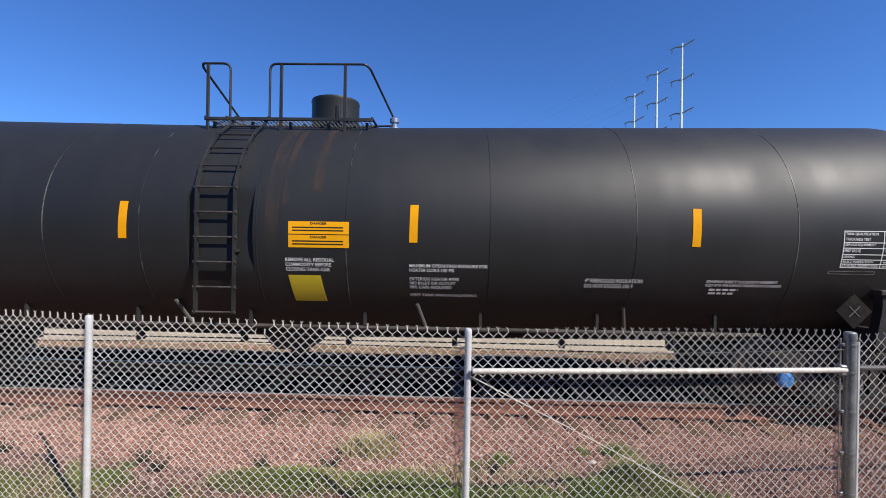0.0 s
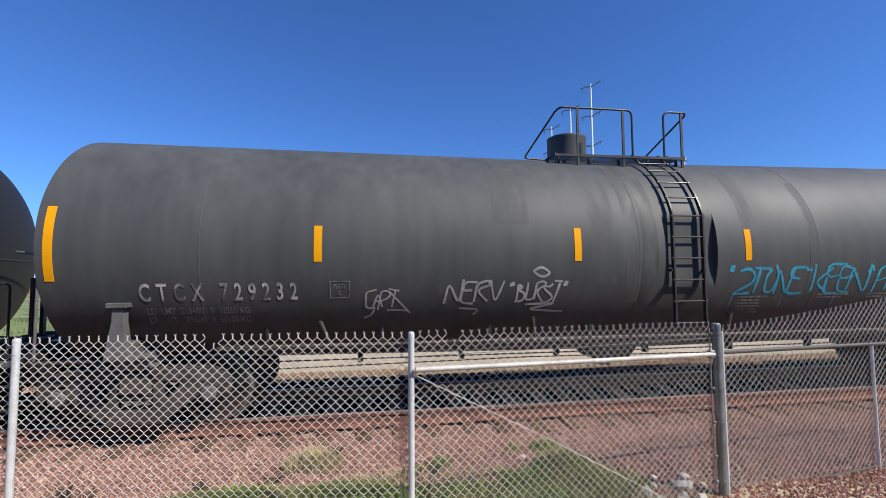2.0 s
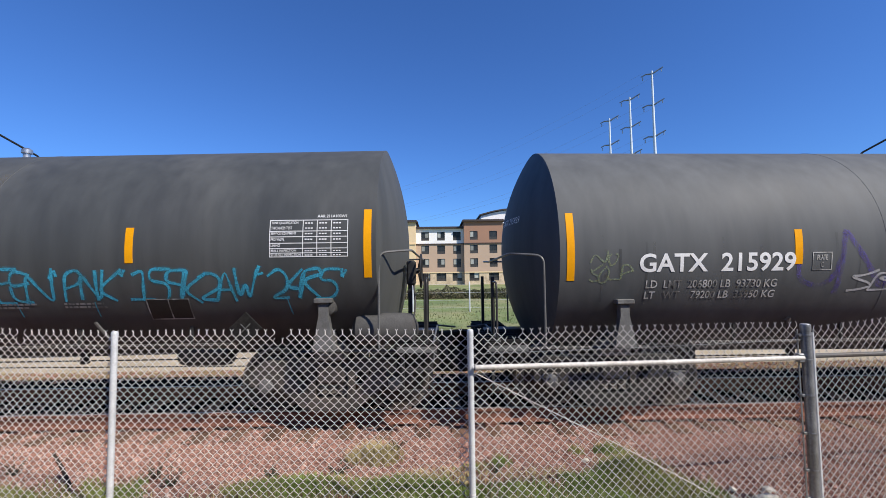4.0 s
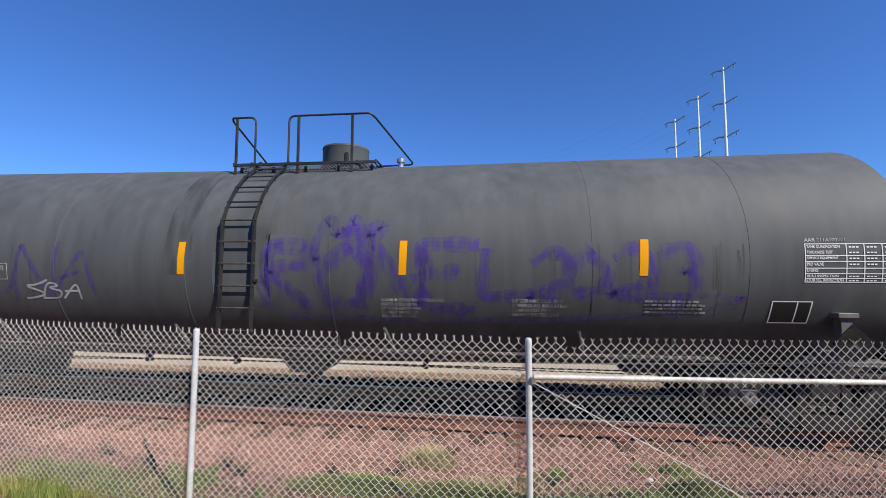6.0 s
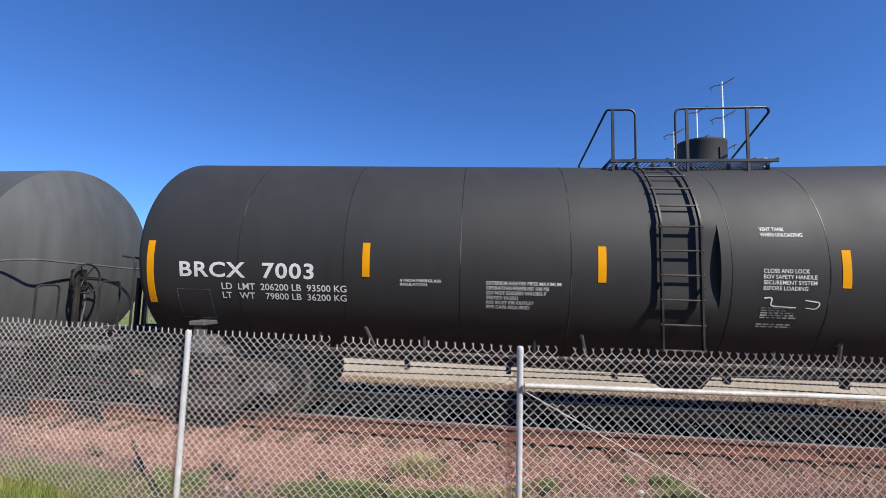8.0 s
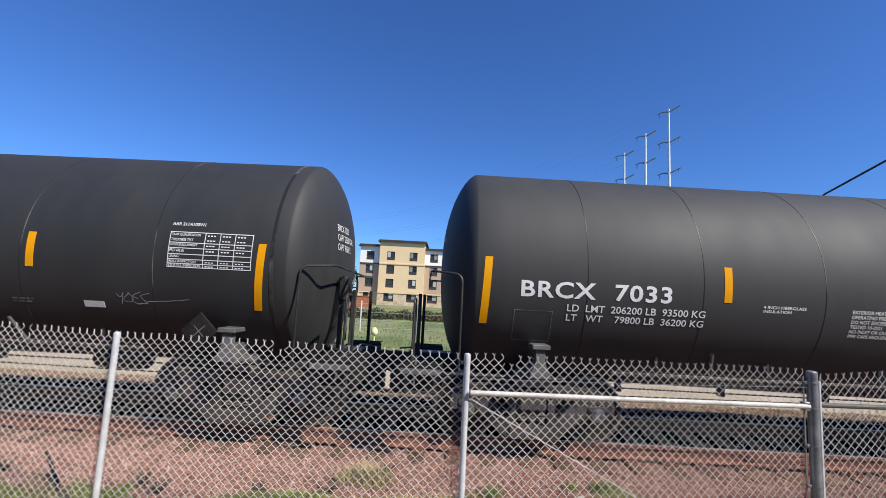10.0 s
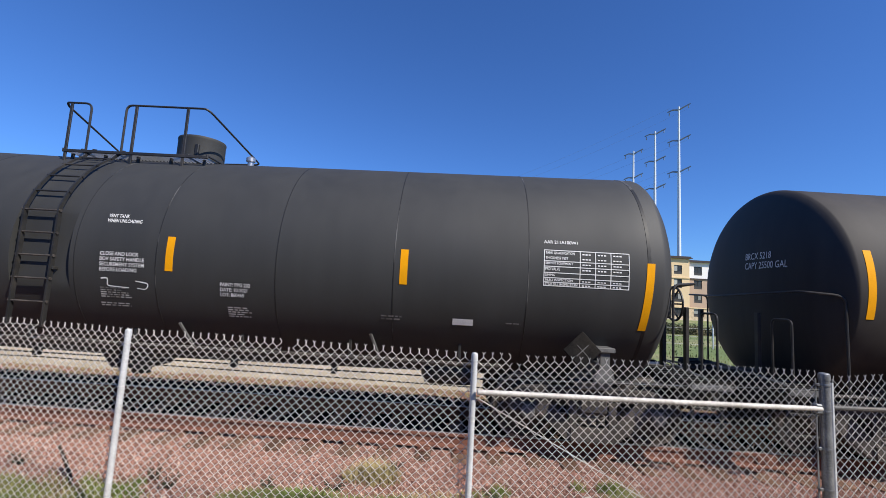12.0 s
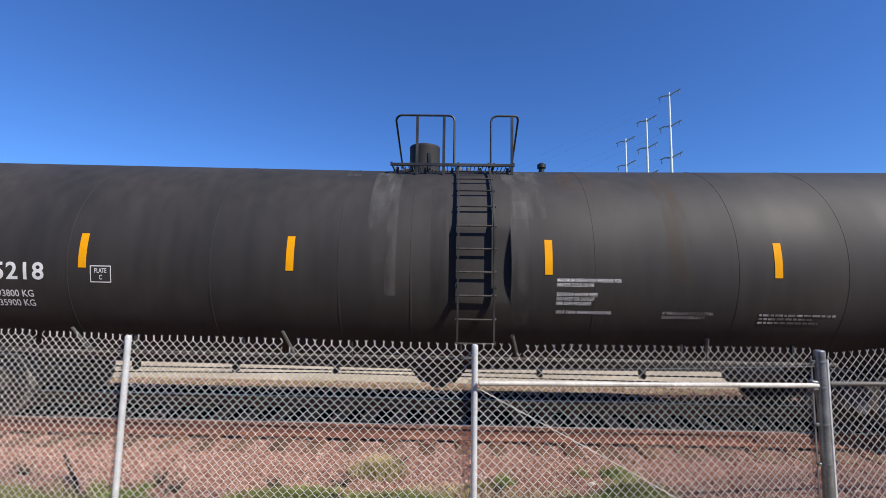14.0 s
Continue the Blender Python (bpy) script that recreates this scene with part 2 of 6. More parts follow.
M["thin_leaf"] = mat("thin_leaf", (0.17, 0.145, 0.10), 0.8, 0.0, 0.3, 1.5, 8)
M["dusty_steel"] = mat("dusty_steel", (0.085, 0.083, 0.080), 0.75, 0.0, 0.3, 5, 60, 0.0005, second=(0.05, 0.046, 0.042), amount=0.5, spec=0.2)
M["hydrant_yellow"] = mat("hydrant_yellow", (0.66, 0.62, 0.30), 0.6, 0.0, 0.2, 5, 40)
M["gate_steel"] = mat("gate_steel", (0.085, 0.083, 0.080), 0.6, 0.1, 0.3, 7, 70, 0.0006, second=(0.12, 0.09, 0.07), amount=0.5)
M["blue_cap"] = mat("blue_cap", (0.06, 0.22, 0.55), 0.5, 0.0, 0.2, 8, 50)
# unseen near ground, made dark to cut bounce onto the tanks
M["dim_foreground"] = mat("dim_foreground", (0.060, 0.058, 0.055), 0.9, 0.0, 0.3, 1.5, 60, 0.003, second=(0.045, 0.043, 0.041), amount=0.5, spec=0.2)
# near-black ballast: the train's shade is painted into this colour
M["shade_bed"] = mat("shade_bed", (0.010, 0.009, 0.008), 0.95, 0.0, 0.5, 14, 60, 0.012, second=(0.028, 0.020, 0.016), amount=0.6, spec=0.0)
M["fringe"] = mat("fringe", (0.27, 0.19, 0.105), 0.95, 0.0, 0.45, 9, 40, 0.02, second=(0.14, 0.12, 0.05), amount=0.7, spec=0.1)
M["truck_black"] = mat("truck_black", (0.022, 0.021, 0.020), 0.55, 0.0, 0.4, 5, 45, 0.0015, second=(0.05, 0.042, 0.035), amount=0.5)
M["spring"] = mat("spring", (0.12, 0.105, 0.09), 0.7, 0.0, 0.4, 8, 50, 0.001)
M["weathered_rail"] = mat("weathered_rail", (0.60, 0.57, 0.53), 0.6, 0.1, 0.3, 7, 50, 0.0006, second=(0.40, 0.36, 0.32), amount=0.6)


# ---------------------------------------------------------------- mesh building
class G:
    """Collects vertices and faces of one part."""

    def __init__(self):
        self.v, self.f = [], []

    def add(self, verts, faces):
        n = len(self.v)
        self.v += [tuple(p) for p in verts]
        self.f += [tuple(i + n for i in q) for q in faces]
        return self

    def box(self, x0, x1, y0, y1, z0, z1, b=0.0, m=None):
        c, h = ((x0 + x1) / 2, (y0 + y1) / 2, (z0 + z1) / 2), (abs(x1 - x0) / 2, abs(y1 - y0) / 2, abs(z1 - z0) / 2)
        b = min(b, 0.45 * min(h))
        vs, fs = [], []
        S = [(i, j, k) for i in (-1, 1) for j in (-1, 1) for k in (-1, 1)]
        if b <= 0:
            vs = [[c[a] + s[a] * h[a] for a in range(3)] for s in S]
            fs = [(0, 1, 3, 2), (4, 6, 7, 5), (0, 4, 5, 1), (2, 3, 7, 6), (0, 2, 6, 4), (1, 5, 7, 3)]
        else:
            for s in S:
                for a in range(3):
                    vs.append([c[k] + s[k] * (h[k] - (0 if k == a else b)) for k in range(3)])
            ix = {s: i for i, s in enumerate(S)}
            for a in range(3):
                u, w = (a + 1) % 3, (a + 2) % 3
                for sa in (-1, 1):
                    q = []
                    for su, sw in ((-1, -1), (1, -1), (1, 1), (-1, 1)):
                        s = [0, 0, 0]
                        s[a], s[u], s[w] = sa, su, sw
                        q.append(ix[tuple(s)] * 3 + a)
                    fs.append(q if sa > 0 else q[::-1])
                for su in (-1, 1):
                    for sw in (-1, 1):
                        s, t = [0, 0, 0], [0, 0, 0]
                        s[a], s[u], s[w] = -1, su, sw
                        t[a], t[u], t[w] = 1, su, sw
                        i, j = ix[tuple(s)] * 3, ix[tuple(t)] * 3
                        q = [i + u, j + u, j + w, i + w]
                        fs.append(q if su * sw > 0 else q[::-1])
            for s in S:
                i = ix[s] * 3
                fs.append((i, i + 1, i + 2) if s[0] * s[1] * s[2] > 0 else (i, i + 2, i + 1))
        if m is not None:
            vs = [m @ Vector(p) for p in vs]
        return self.add(vs, fs)

    def tube(self, pts, r, n=8, caps=True, r_end=None):
        pts = [Vector(p) for p in pts]
        up, rings = None, []
        for i, p in enumerate(pts):
            a = pts[max(i - 1, 0)]
            b = pts[min(i + 1, len(pts) - 1)]
            d = (b - a).normalized()
            if up is None:
                up = Vector((0, 0, 1)) if abs(d.z) < 0.9 else Vector((1, 0, 0))
            x = (up - d * up.dot(d)).normalized()
            up = x
            y = d.cross(x)
            rad = r if r_end is None else r + (r_end - r) * i / (len(pts) - 1)
            rings.append([p + (x * math.cos(2 * math.pi * k / n) + y * math.sin(2 * math.pi * k / n)) * rad for k in range(n)])
        vs = [p for ring in rings for p in ring]
        fs = [(i * n + k, i * n + (k + 1) % n, (i + 1) * n + (k + 1) % n, (i + 1) * n + k) for i in range(len(rings) - 1) for k in range(n)]
        if caps:
            fs += [tuple(range(n))[::-1], tuple((len(rings) - 1) * n + k for k in range(n))]
        return self.add(vs, fs)

    def lathe(self, profile, origin, axis="z", n=24):
        """profile: (radius, height) from one end to the other."""
        vs, fs = [], []
        for r, h in profile:
            for k in range(n):
                a = 2 * math.pi * k / n
                c, s = r * math.cos(a), r * math.sin(a)
                p = {"z": (c, s, h), "y": (c, h, s), "x": (h, c, s)}[axis]
                vs.append(Vector(origin) + Vector(p))
        m = len(profile)
        fs = [(i * n + k, i * n + (k + 1) % n, (i + 1) * n + (k + 1) % n, (i + 1) * n + k) for i in range(m - 1) for k in range(n)]
        fs += [tuple(range(n))[::-1], tuple((m - 1) * n + k for k in range(n))]
        return self.add(vs, fs)

    def prism(self, outline, y0, y1):
        """An outline in x, z pushed from y0 to y1."""
        n = len(outline)
        vs = [(x, y0, z) for x, z in outline] + [(x, y1, z) for x, z in outline]
        fs = [tuple(range(n)), tuple(range(n, 2 * n))[::-1]] + [(i, (i + 1) % n, n + (i + 1) % n, n + i) for i in range(n)]
        return self.add(vs, fs)

    def mesh(self, name, material, smooth=35, fix=True):
        me = bpy.data.meshes.new(name)
        me.from_pydata(self.v, [], self.f)
        if fix:
            bm = bmesh.new()
            bm.from_mesh(me)
            bmesh.ops.recalc_face_normals(bm, faces=bm.faces)
            bm.to_mesh(me)
            bm.free()
        me.materials.append(material)
        if smooth:
            me.shade_smooth()
            me.set_sharp_from_angle(angle=radians(smooth))
        return me


def part(name, g, material, parent, label="", smooth=35, fix=True):
    ob = new(name, g if isinstance(g, bpy.types.Mesh) else g.mesh(name, material, smooth, fix))
    ob.parent = parent
    return tagged(ob, label)


def thing(name, label, category, group="", at=(0, 0, 0), kind=""):
    ob = new(name)
    ob.location = at
    return tagged(ob, label, category, group, kind)


def structure(name, g, material, label, smooth=35, kind="structure", category="", fix=True):
    return tagged(new(name, g.mesh(name, material, smooth, fix)), label, category or name.replace("_", " "), "", kind)


def arc(points, radius=0.08, steps=5):
    """A polyline with its corners rounded."""
    P = [Vector(p) for p in points]
    out = [P[0]]
    for a, b, c in zip(P, P[1:], P[2:]):
        r = min(radius, (a - b).length * 0.49, (c - b).length * 0.49)
        s, e = b + (a - b).normalized() * r, b + (c - b).normalized() * r
        for i in range(steps + 1):
            t = i / steps
            out.append(s * (1 - t) ** 2 + b * 2 * t * (1 - t) + e * t * t)
    return out + [P[-1]]


# ---------------------------------------------------------------- the plan
RAIL_TOP = -0.30          # height of the rail head
TRACK_Y = 3.75            # centre line of the track
GROUND = -0.50
R = 1.61                  # radius of a tank's jacket


def relief(x, y):
    """Height of the ground."""
    z = GROUND
    far = max(0.0, min(1.0, (y - 5.3) / 1.7))
    z -= 0.35 * far * far * (3 - 2 * far)
    n = noise.noise(Vector((x * 0.6, y * 0.6, 0.3))) * 0.05 + noise.noise(Vector((x * 2.3, y * 2.3, 4.0))) * 0.02
    if 2.0 < y < 5.6:
        z -= 0.032 * min(1.0, (y - 2.0) / 0.5, (5.6 - y) / 0.3)
    if y < 2.4:
        n += 0.05 * max(0.0, min(1.0, (1.4 - y) / 2.0))
    return z + n * (1.0 if y < 2.4 or y > 9 else 0.35)


def make_ground():
    def steps(near, far, fine, n):
        a = list(np.arange(-near, near + 1e-6, fine))
        g = [near * (far / near) ** (i / n) for i in range(1, n + 1)]
        return sorted([-v for v in g] + a + g)

    xs = steps(16, 2500, 0.125, 22)
    ys = [-2500, -600, -150, -40, -15, -8] + list(np.arange(-5, -1.4, 0.2)) + list(np.arange(-1.4, 1.2, 0.07)) + list(np.arange(1.2, 14, 0.2)) + [14 * (3000 / 14) ** (i / 26) for i in range(27)]
    me = bpy.data.meshes.new("ground")
    v = [(x, y, relief(x, y)) for y in ys for x in xs]
    n = len(xs)
    f = [(j * n + i, j * n + i + 1, (j + 1) * n + i + 1, (j + 1) * n + i) for j in range(len(ys) - 1) for i in range(n - 1)]
    me.from_pydata(v, [], f)
    for m in ("ballast_bed", "dirt", "field", "shade_bed", "fringe", "dim_foreground"):
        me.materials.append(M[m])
    for p in me.polygons:
        x, y = p.center.x, p.center.y
        edge = 0.5 * noise.noise(Vector((x * 0.7, 0, 7))) + 0.22 * noise.noise(Vector((x * 4.0, y * 4.0, 2)))
        # slot 3 paints the train's shade, from the near rail to the shadow's edge
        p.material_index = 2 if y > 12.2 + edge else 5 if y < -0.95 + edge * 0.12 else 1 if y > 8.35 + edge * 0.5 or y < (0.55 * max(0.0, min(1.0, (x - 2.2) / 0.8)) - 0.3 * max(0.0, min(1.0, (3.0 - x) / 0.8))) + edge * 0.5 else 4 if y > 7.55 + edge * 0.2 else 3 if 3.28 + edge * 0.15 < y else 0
    me.shade_smooth()
    # unseen wall added to close the place behind the eye and block low sky
    structure("wall_south", G().box(-70, 70, -9.3, -9.0, GROUND - 0.5, 5.2, 0.02), M["blocker_dark"], "unseen dark wall added to block low sky light", category="wall")
    tagged(new("ground", me), "red gravel, bare dirt, a weedy field and an unseen dark foreground", "ground", "", "structure")


def make_stones():
    """Loose red ballast between the fence and the track, too many to count."""
    rng = np.random.default_rng(5)
    base = np.array([(1, 0, 0), (-1, 0, 0), (0, 1, 0), (0, -1, 0), (0, 0, 1), (0, 0, -1)], float)
    tri = np.array([(0, 2, 4), (2, 1, 4), (1, 3, 4), (3, 0, 4), (2, 0, 5), (1, 2, 5), (3, 1, 5), (0, 3, 5)])
    vs, fs, k = [], [], 0
    spans = [(-6.5, 7.0, 0.15, 2.9, 52000, 0.009, 0.022), (-14, 15, 2.3, 5.4, 9000, 0.02, 0.036), (-14, 15, 0.1, 2.9, 15000, 0.014, 0.03), (2.2, 7.5, 0.55, 2.6, 8000, 0.011, 0.022), (2.4, 7.5, -0.4, 0.6, 500, 0.008, 0.02), (-5, 6, 0.6, 2.6, 1400, 0.022, 0.036), (-18, 20, 7.2, 8.3, 3500, 0.02, 0.045)]
    for x0, x1, y0, y1, count, r0, r1 in spans:
        for _ in range(count):
            x, y, r = rng.uniform(x0, x1), rng.uniform(y0, y1), rng.uniform(r0, r1)
            if y < 1.0 and x < 2.0 and rng.random() < 0.6:
                continue
            if y < 1.1 and noise.noise(Vector((x * 1.3, y * 1.3, 2))) > 0.1 and x < 2.3:
                continue
            h = rng.uniform(0.55, 1.0, (6, 1)) * base * r * rng.uniform(0.7, 1.3, 3)
            a, b = rng.uniform(0, 6.28), rng.uniform(-0.5, 0.5)
            ca, sa, cb, sb = math.cos(a), math.sin(a), math.cos(b), math.sin(b)
            h = h @ np.array([(ca, -sa, 0), (sa, ca, 0), (0, 0, 1)]) @ np.array([(1, 0, 0), (0, cb, -sb), (0, sb, cb)])
            if 2.42 < y < 3.15 and rng.random() < 0.45 or 3.15 < y < 6 and rng.random() < 0.9:
                continue
            vs.append(h + (x, y, relief(x, y) + r * 0.35))
            fs.append(tri + 6 * k)
            k += 1
    me = bpy.data.meshes.new("ballast_gravel")
    me.from_pydata(np.concatenate(vs).tolist(), [], np.concatenate(fs).tolist())
    me.materials.append(M["stone"])
    tagged(new("ballast_gravel", me), "loose crushed red and grey track ballast", "gravel", "", "stuff")


def make_track():
    prof = [(-0.076, -0.186), (0.076, -0.186), (0.076, -0.170), (0.012, -0.142), (0.010, -0.050), (0.036, -0.038), (0.038, -0.006), (0.030, 0.0), (-0.030, 0.0), (-0.038, -0.006), (-0.036, -0.038), (-0.010, -0.050), (-0.012, -0.142), (-0.076, -0.170)]
    n = len(prof)
    for side in (-1, 1):
        y = TRACK_Y + side * 0.755
        g = G()
        vs = [(x, y + a, RAIL_TOP + b) for x in (-60, 60) for a, b in prof]
        g.add(vs, [tuple(range(n)), tuple(range(n, 2 * n))] + [(i, (i + 1) % n, n + (i + 1) % n, n + i) for i in range(n)])
        rail = structure("rail", g, M["rail_rust"], "rust-brown steel rail spiked to timber sleepers", category="rail")
        top = G().box(-60, 60, y - 0.024, y + 0.024, RAIL_TOP + 0.001, RAIL_TOP + 0.004)
        part("rail_head", top, M["rail_top"], rail, "worn bright running surface")
        if side < 0:
            bar = G().box(4.2, 5.1, y - 0.045, y - 0.016, RAIL_TOP - 0.140, RAIL_TOP - 0.048, 0.008)
            for i in range(4):
                bar.lathe([(0.016, -0.02), (0.016, 0.0)], (4.32 + i * 0.22, y - 0.045, RAIL_TOP - 0.085), "y", 8)
            part("joint_bar", bar, M["rail_rust"], rail)
    # sleepers
    rng = random.Random(3)
    meshes = []
    for k in range(5):
        g = G()
        g.box(-0.115, 0.115, -1.30, 1.30, -0.17, 0, 0.012)
        for i, p in enumerate(g.v):
            g.v[i] = (p[0] + rng.uniform(-0.010, 0.010), p[1] + rng.uniform(-0.035, 0.035), p[2] + rng.uniform(-0.012, 0.006))
        meshes.append(g.mesh("sleeper", M["tie"]))
    plate = G()
    for s in (-1, 1):
        plate.box(-0.09, 0.09, s * 0.755 - 0.17, s * 0.755 + 0.17, 0.001, 0.016, 0.003)
        for a, b in ((-0.05, -0.10), (0.05, 0.10), (0.05, -0.13), (-0.05, 0.13)):
            plate.box(a - 0.013, a + 0.013, s * 0.755 + b - 0.016, s * 0.755 + b + 0.016, 0.016, 0.045, 0.004)
    plate = plate.mesh("tie_plate", M["rail_rust"])
    bed = thing("sleeper_row", "weathered brown timber sleepers half sunk in red ballast", "sleepers", kind="structure")
    for i in range(-34, 36):
        t = new("sleeper", meshes[i % 5])
        t.parent = bed
        t.location = (i * 0.51 + rng.uniform(-0.03, 0.03), TRACK_Y + rng.uniform(-0.07, 0.05), RAIL_TOP - 0.204)
        t.rotation_euler.z = rng.uniform(-0.03, 0.03)
        p = new("tie_plate", plate)
        p.parent = t


# ---------------------------------------------------------------- fence
P0, P1, P2, P3, P4 = Vector((-6.06, 0.73, 0)), Vector((-3.028, 0.364, 0)), Vector((0, 0, 0)), Vector((3.05, 0.45, 0)), Vector((6.9, 0.95, 0))
TOP = {0: 1.20, 1: 1.18, 2: 1.18, 3: 1.15}


def mesh_panel(a, b, za, zb, bottom, seed, bulge=0.0, width=0.0735, gaps=()):
    """Woven wire between two posts: upright zigzag wires hooked into each other, with twisted ends along the top."""
    rng = random.Random(seed)
    g = G()
    d = b - a
    n = int(d.length / (width / 2))
    step = d / n
    nrm = Vector((-d.y, d.x, 0)).normalized()
    rise = width * 0.49
    r = 0.0032 if bulge else 0.0029

    def place(i, z, off):
        t = i / n
        sag = 0.012 * math.sin(t * math.pi) + 0.010 * noise.noise(Vector((t * 5, z * 1.5, seed)))
        return a + step * i + nrm * (off + sag) + Vector((0.004 * noise.noise(Vector((t * 7, z * 3, seed + 3))), 0, z))

    for i in range(n):
        t = i / n
        top = za + (zb - za) * t + bulge * t ** 1.3 + 0.012 * noise.noise(Vector((t * 9, 0, seed))) - 0.02
        drop = 0
        m = int((top - bottom) / rise)
        if any(abs(t - c) < w for c, w in gaps):
            drop = 2
        pts = []
        for j in range(m + 1 - drop):
            k = i + (i + m - j) % 2
            p = place(k, top - (m - j) * rise, 0.003 if (m - j + i) % 2 else -0.003)
            # the wire turns round its neighbour in a short upright bend
            hook = Vector((step.x, step.y, 0)).normalized() * (0.0012 if k > i else -0.0012)
            pts += [p + hook - Vector((0, 0, 0.0018)), p + hook + Vector((0, 0, 0.0018))]
        # twisted end: the two neighbours meet and part again in a small fork
        e = pts[-1]
        pts.append(e + Vector((0, 0, 0.016)))
        pts.append(e + Vector((rng.uniform(-0.006, 0.006) + (-0.012 if i % 2 else 0.012), 0, 0.036)))
        g.tube(pts, r, 4, False)
    return g


def make_fence():
    fence = thing("chain_link_fence", "galvanised chain-link fence with steel posts beside the track", "fence")

    def post(p, top, r, material, label=""):
        g = G()
        base = relief(p.x, p.y) - 0.15
        g.lathe([(r, base), (r, top - 0.02)], (p.x, p.y, 0), "z", 16)
        ob = part("post", g, material, fence, label)
        cap = G().lathe([(r * 1.06, top - 0.05), (r * 1.08, top - 0.015), (r * 1.04, top + 0.002), (r * 0.85, top + 0.010), (r * 0.3, top + 0.014)], (p.x, p.y, 0), "z", 16)
        part("cap", cap, material, ob)
        return ob

    post(P0, 1.20, 0.026, M["galvanised"])
    a = post(P1, 1.20, 0.026, M["galvanised"])
    b = post(P2, 1.22, 0.024, M["galvanised"])
    c = post(P3, 1.17, 0.040, M["dull_steel"], "thicker dull grey terminal post")
    for ob, p, r in ((a, P1, 0.026), (b, P2, 0.024)):
        for z in (1.09, 0.72, 0.35, -0.02):
            part("wire_tie", G().lathe([(r + 0.003, z - 0.002), (r + 0.003, z + 0.002)], (p.x, p.y, 0), "z", 12), M["wire"], ob)
    for z in (1.08, 0.86, 0.55, 0.22, -0.1, -0.34):
        g = G()
        g.lathe([(0.043, z - 0.011), (0.046, z), (0.043, z + 0.011)], (P3.x, P3.y, 0), "z", 16)
        g.box(P3.x - 0.075, P3.x - 0.04, P3.y - 0.012, P3.y + 0.012, z - 0.011, z + 0.011, 0.003)
        g.lathe([(0.011, -0.02), (0.011, 0.02)], (P3.x - 0.066, P3.y, z), "y", 8)
        part("tension_band", g, M["dull_steel"], c, "bolted steel band")
    g = G()
    for dx in (-0.075, 0.07):
        g.box(P3.x + dx - 0.007, P3.x + dx + 0.007, P3.y - 0.003, P3.y + 0.003, -0.45, 1.13, 0.002)
    part("tension_bar", g, M["dull_steel"], c)
    # brace rail and its truss rod
    g = G().tube([(0.03, -0.045, 0.945), (1.5, 0.17, 0.915), (P3.x - 0.05, P3.y - 0.02, 0.882)], 0.0205, 12)
    rail = part("brace_rail", g, M["weathered_rail"], fence)
    for t in (0.14, 0.42, 0.6, 0.8):
        p = Vector((0.03, -0.045, 0.945)).lerp(Vector((P3.x - 0.05, P3.y - 0.02, 0.882)), t)
        part("wire_tie", G().lathe([(0.0245, -0.003), (0.0245, 0.003)], p, "x", 12), M["dull_steel"], rail)
    g = G().box(P3.x - 0.10, P3.x - 0.045, P3.y - 0.035, P3.y + 0.02, 0.84, 0.92, 0.008)
    part("rail_end_cup", g, M["dull_steel"], rail)
    g = G().tube([(0.03, -0.03, 0.90), (1.2, 0.14, 0.27), (2.42, 0.31, -0.42)], 0.0040, 6)
    part("truss_rod", g, M["weathered_rail"], fence, "thin slanting steel truss rod")
    # tension wire along the top
    g = G()
    for p, q, z in ((P2, P3, 1.04),):
        g.tube([p + Vector((0, -0.004, z)), (p + q) / 2 + Vector((0, 0.01, z - 0.01)), q + Vector((0, -0.004, z))], 0.0025, 5)
    part("tension_wire", g, M["dull_steel"], fence)
    off = Vector((0, 0.032, 0))
    for k, (p, q, za, zb, gaps) in enumerate(((P0, P1, 1.22, 1.20, ((0.68, 0.015),)), (P1, P2, 1.20, 1.215, ((0.477, 0.018),)), (P2, P3 - Vector((0.06, 0.01, 0)), 1.215, 1.18, ((0.108, 0.022),)))):
        part("wire_mesh", mesh_panel(p + off, q + off, za, zb, GROUND + 0.0, 11 + k, 0.0, 0.0735, gaps), M["wire"], fence, "woven diamond wire with twisted top ends", smooth=180, fix=False)

    gate = thing("steel_gate", "dull steel gate with loose chain-link hung higher than its frame", "gate")
    h0, h1 = P3 + Vector((0.11, 0.02, 0)), P4
    mid = h0.lerp(h1, 0.55)
    g = G().tube([h0 + Vector((-0.03, 0, 0.89)), h1 + Vector((0, 0, 0.845))], 0.021, 10)
    part("top_rail", g, M["gate_steel"], gate)
    for p, r in ((mid, 0.018), (h1, 0.02)):
        part("upright", G().tube([p + Vector((0, 0, -0.56)), p + Vector((0, 0, 0.86))], r, 10), M["galvanised"], gate)
    part("stile", G().tube([P3 + Vector((0.054, -0.004, -0.55)), P3 + Vector((0.054, -0.004, 1.10))], 0.015, 10), M["galvanised"], gate)
    part("bottom_rail", G().tube([h0 + Vector((0, 0, -0.50)), h1 + Vector((0, 0, -0.44))], 0.012, 8), M["gate_steel"], gate)
    part("wire_mesh", mesh_panel(h0 + off * 0.6, h1 + off * 0.6, 1.14, 1.20, GROUND - 0.02, 31, 0.34, 0.080), M["wire"], gate, "loose, sagging diamond wire", smooth=180, fix=False)


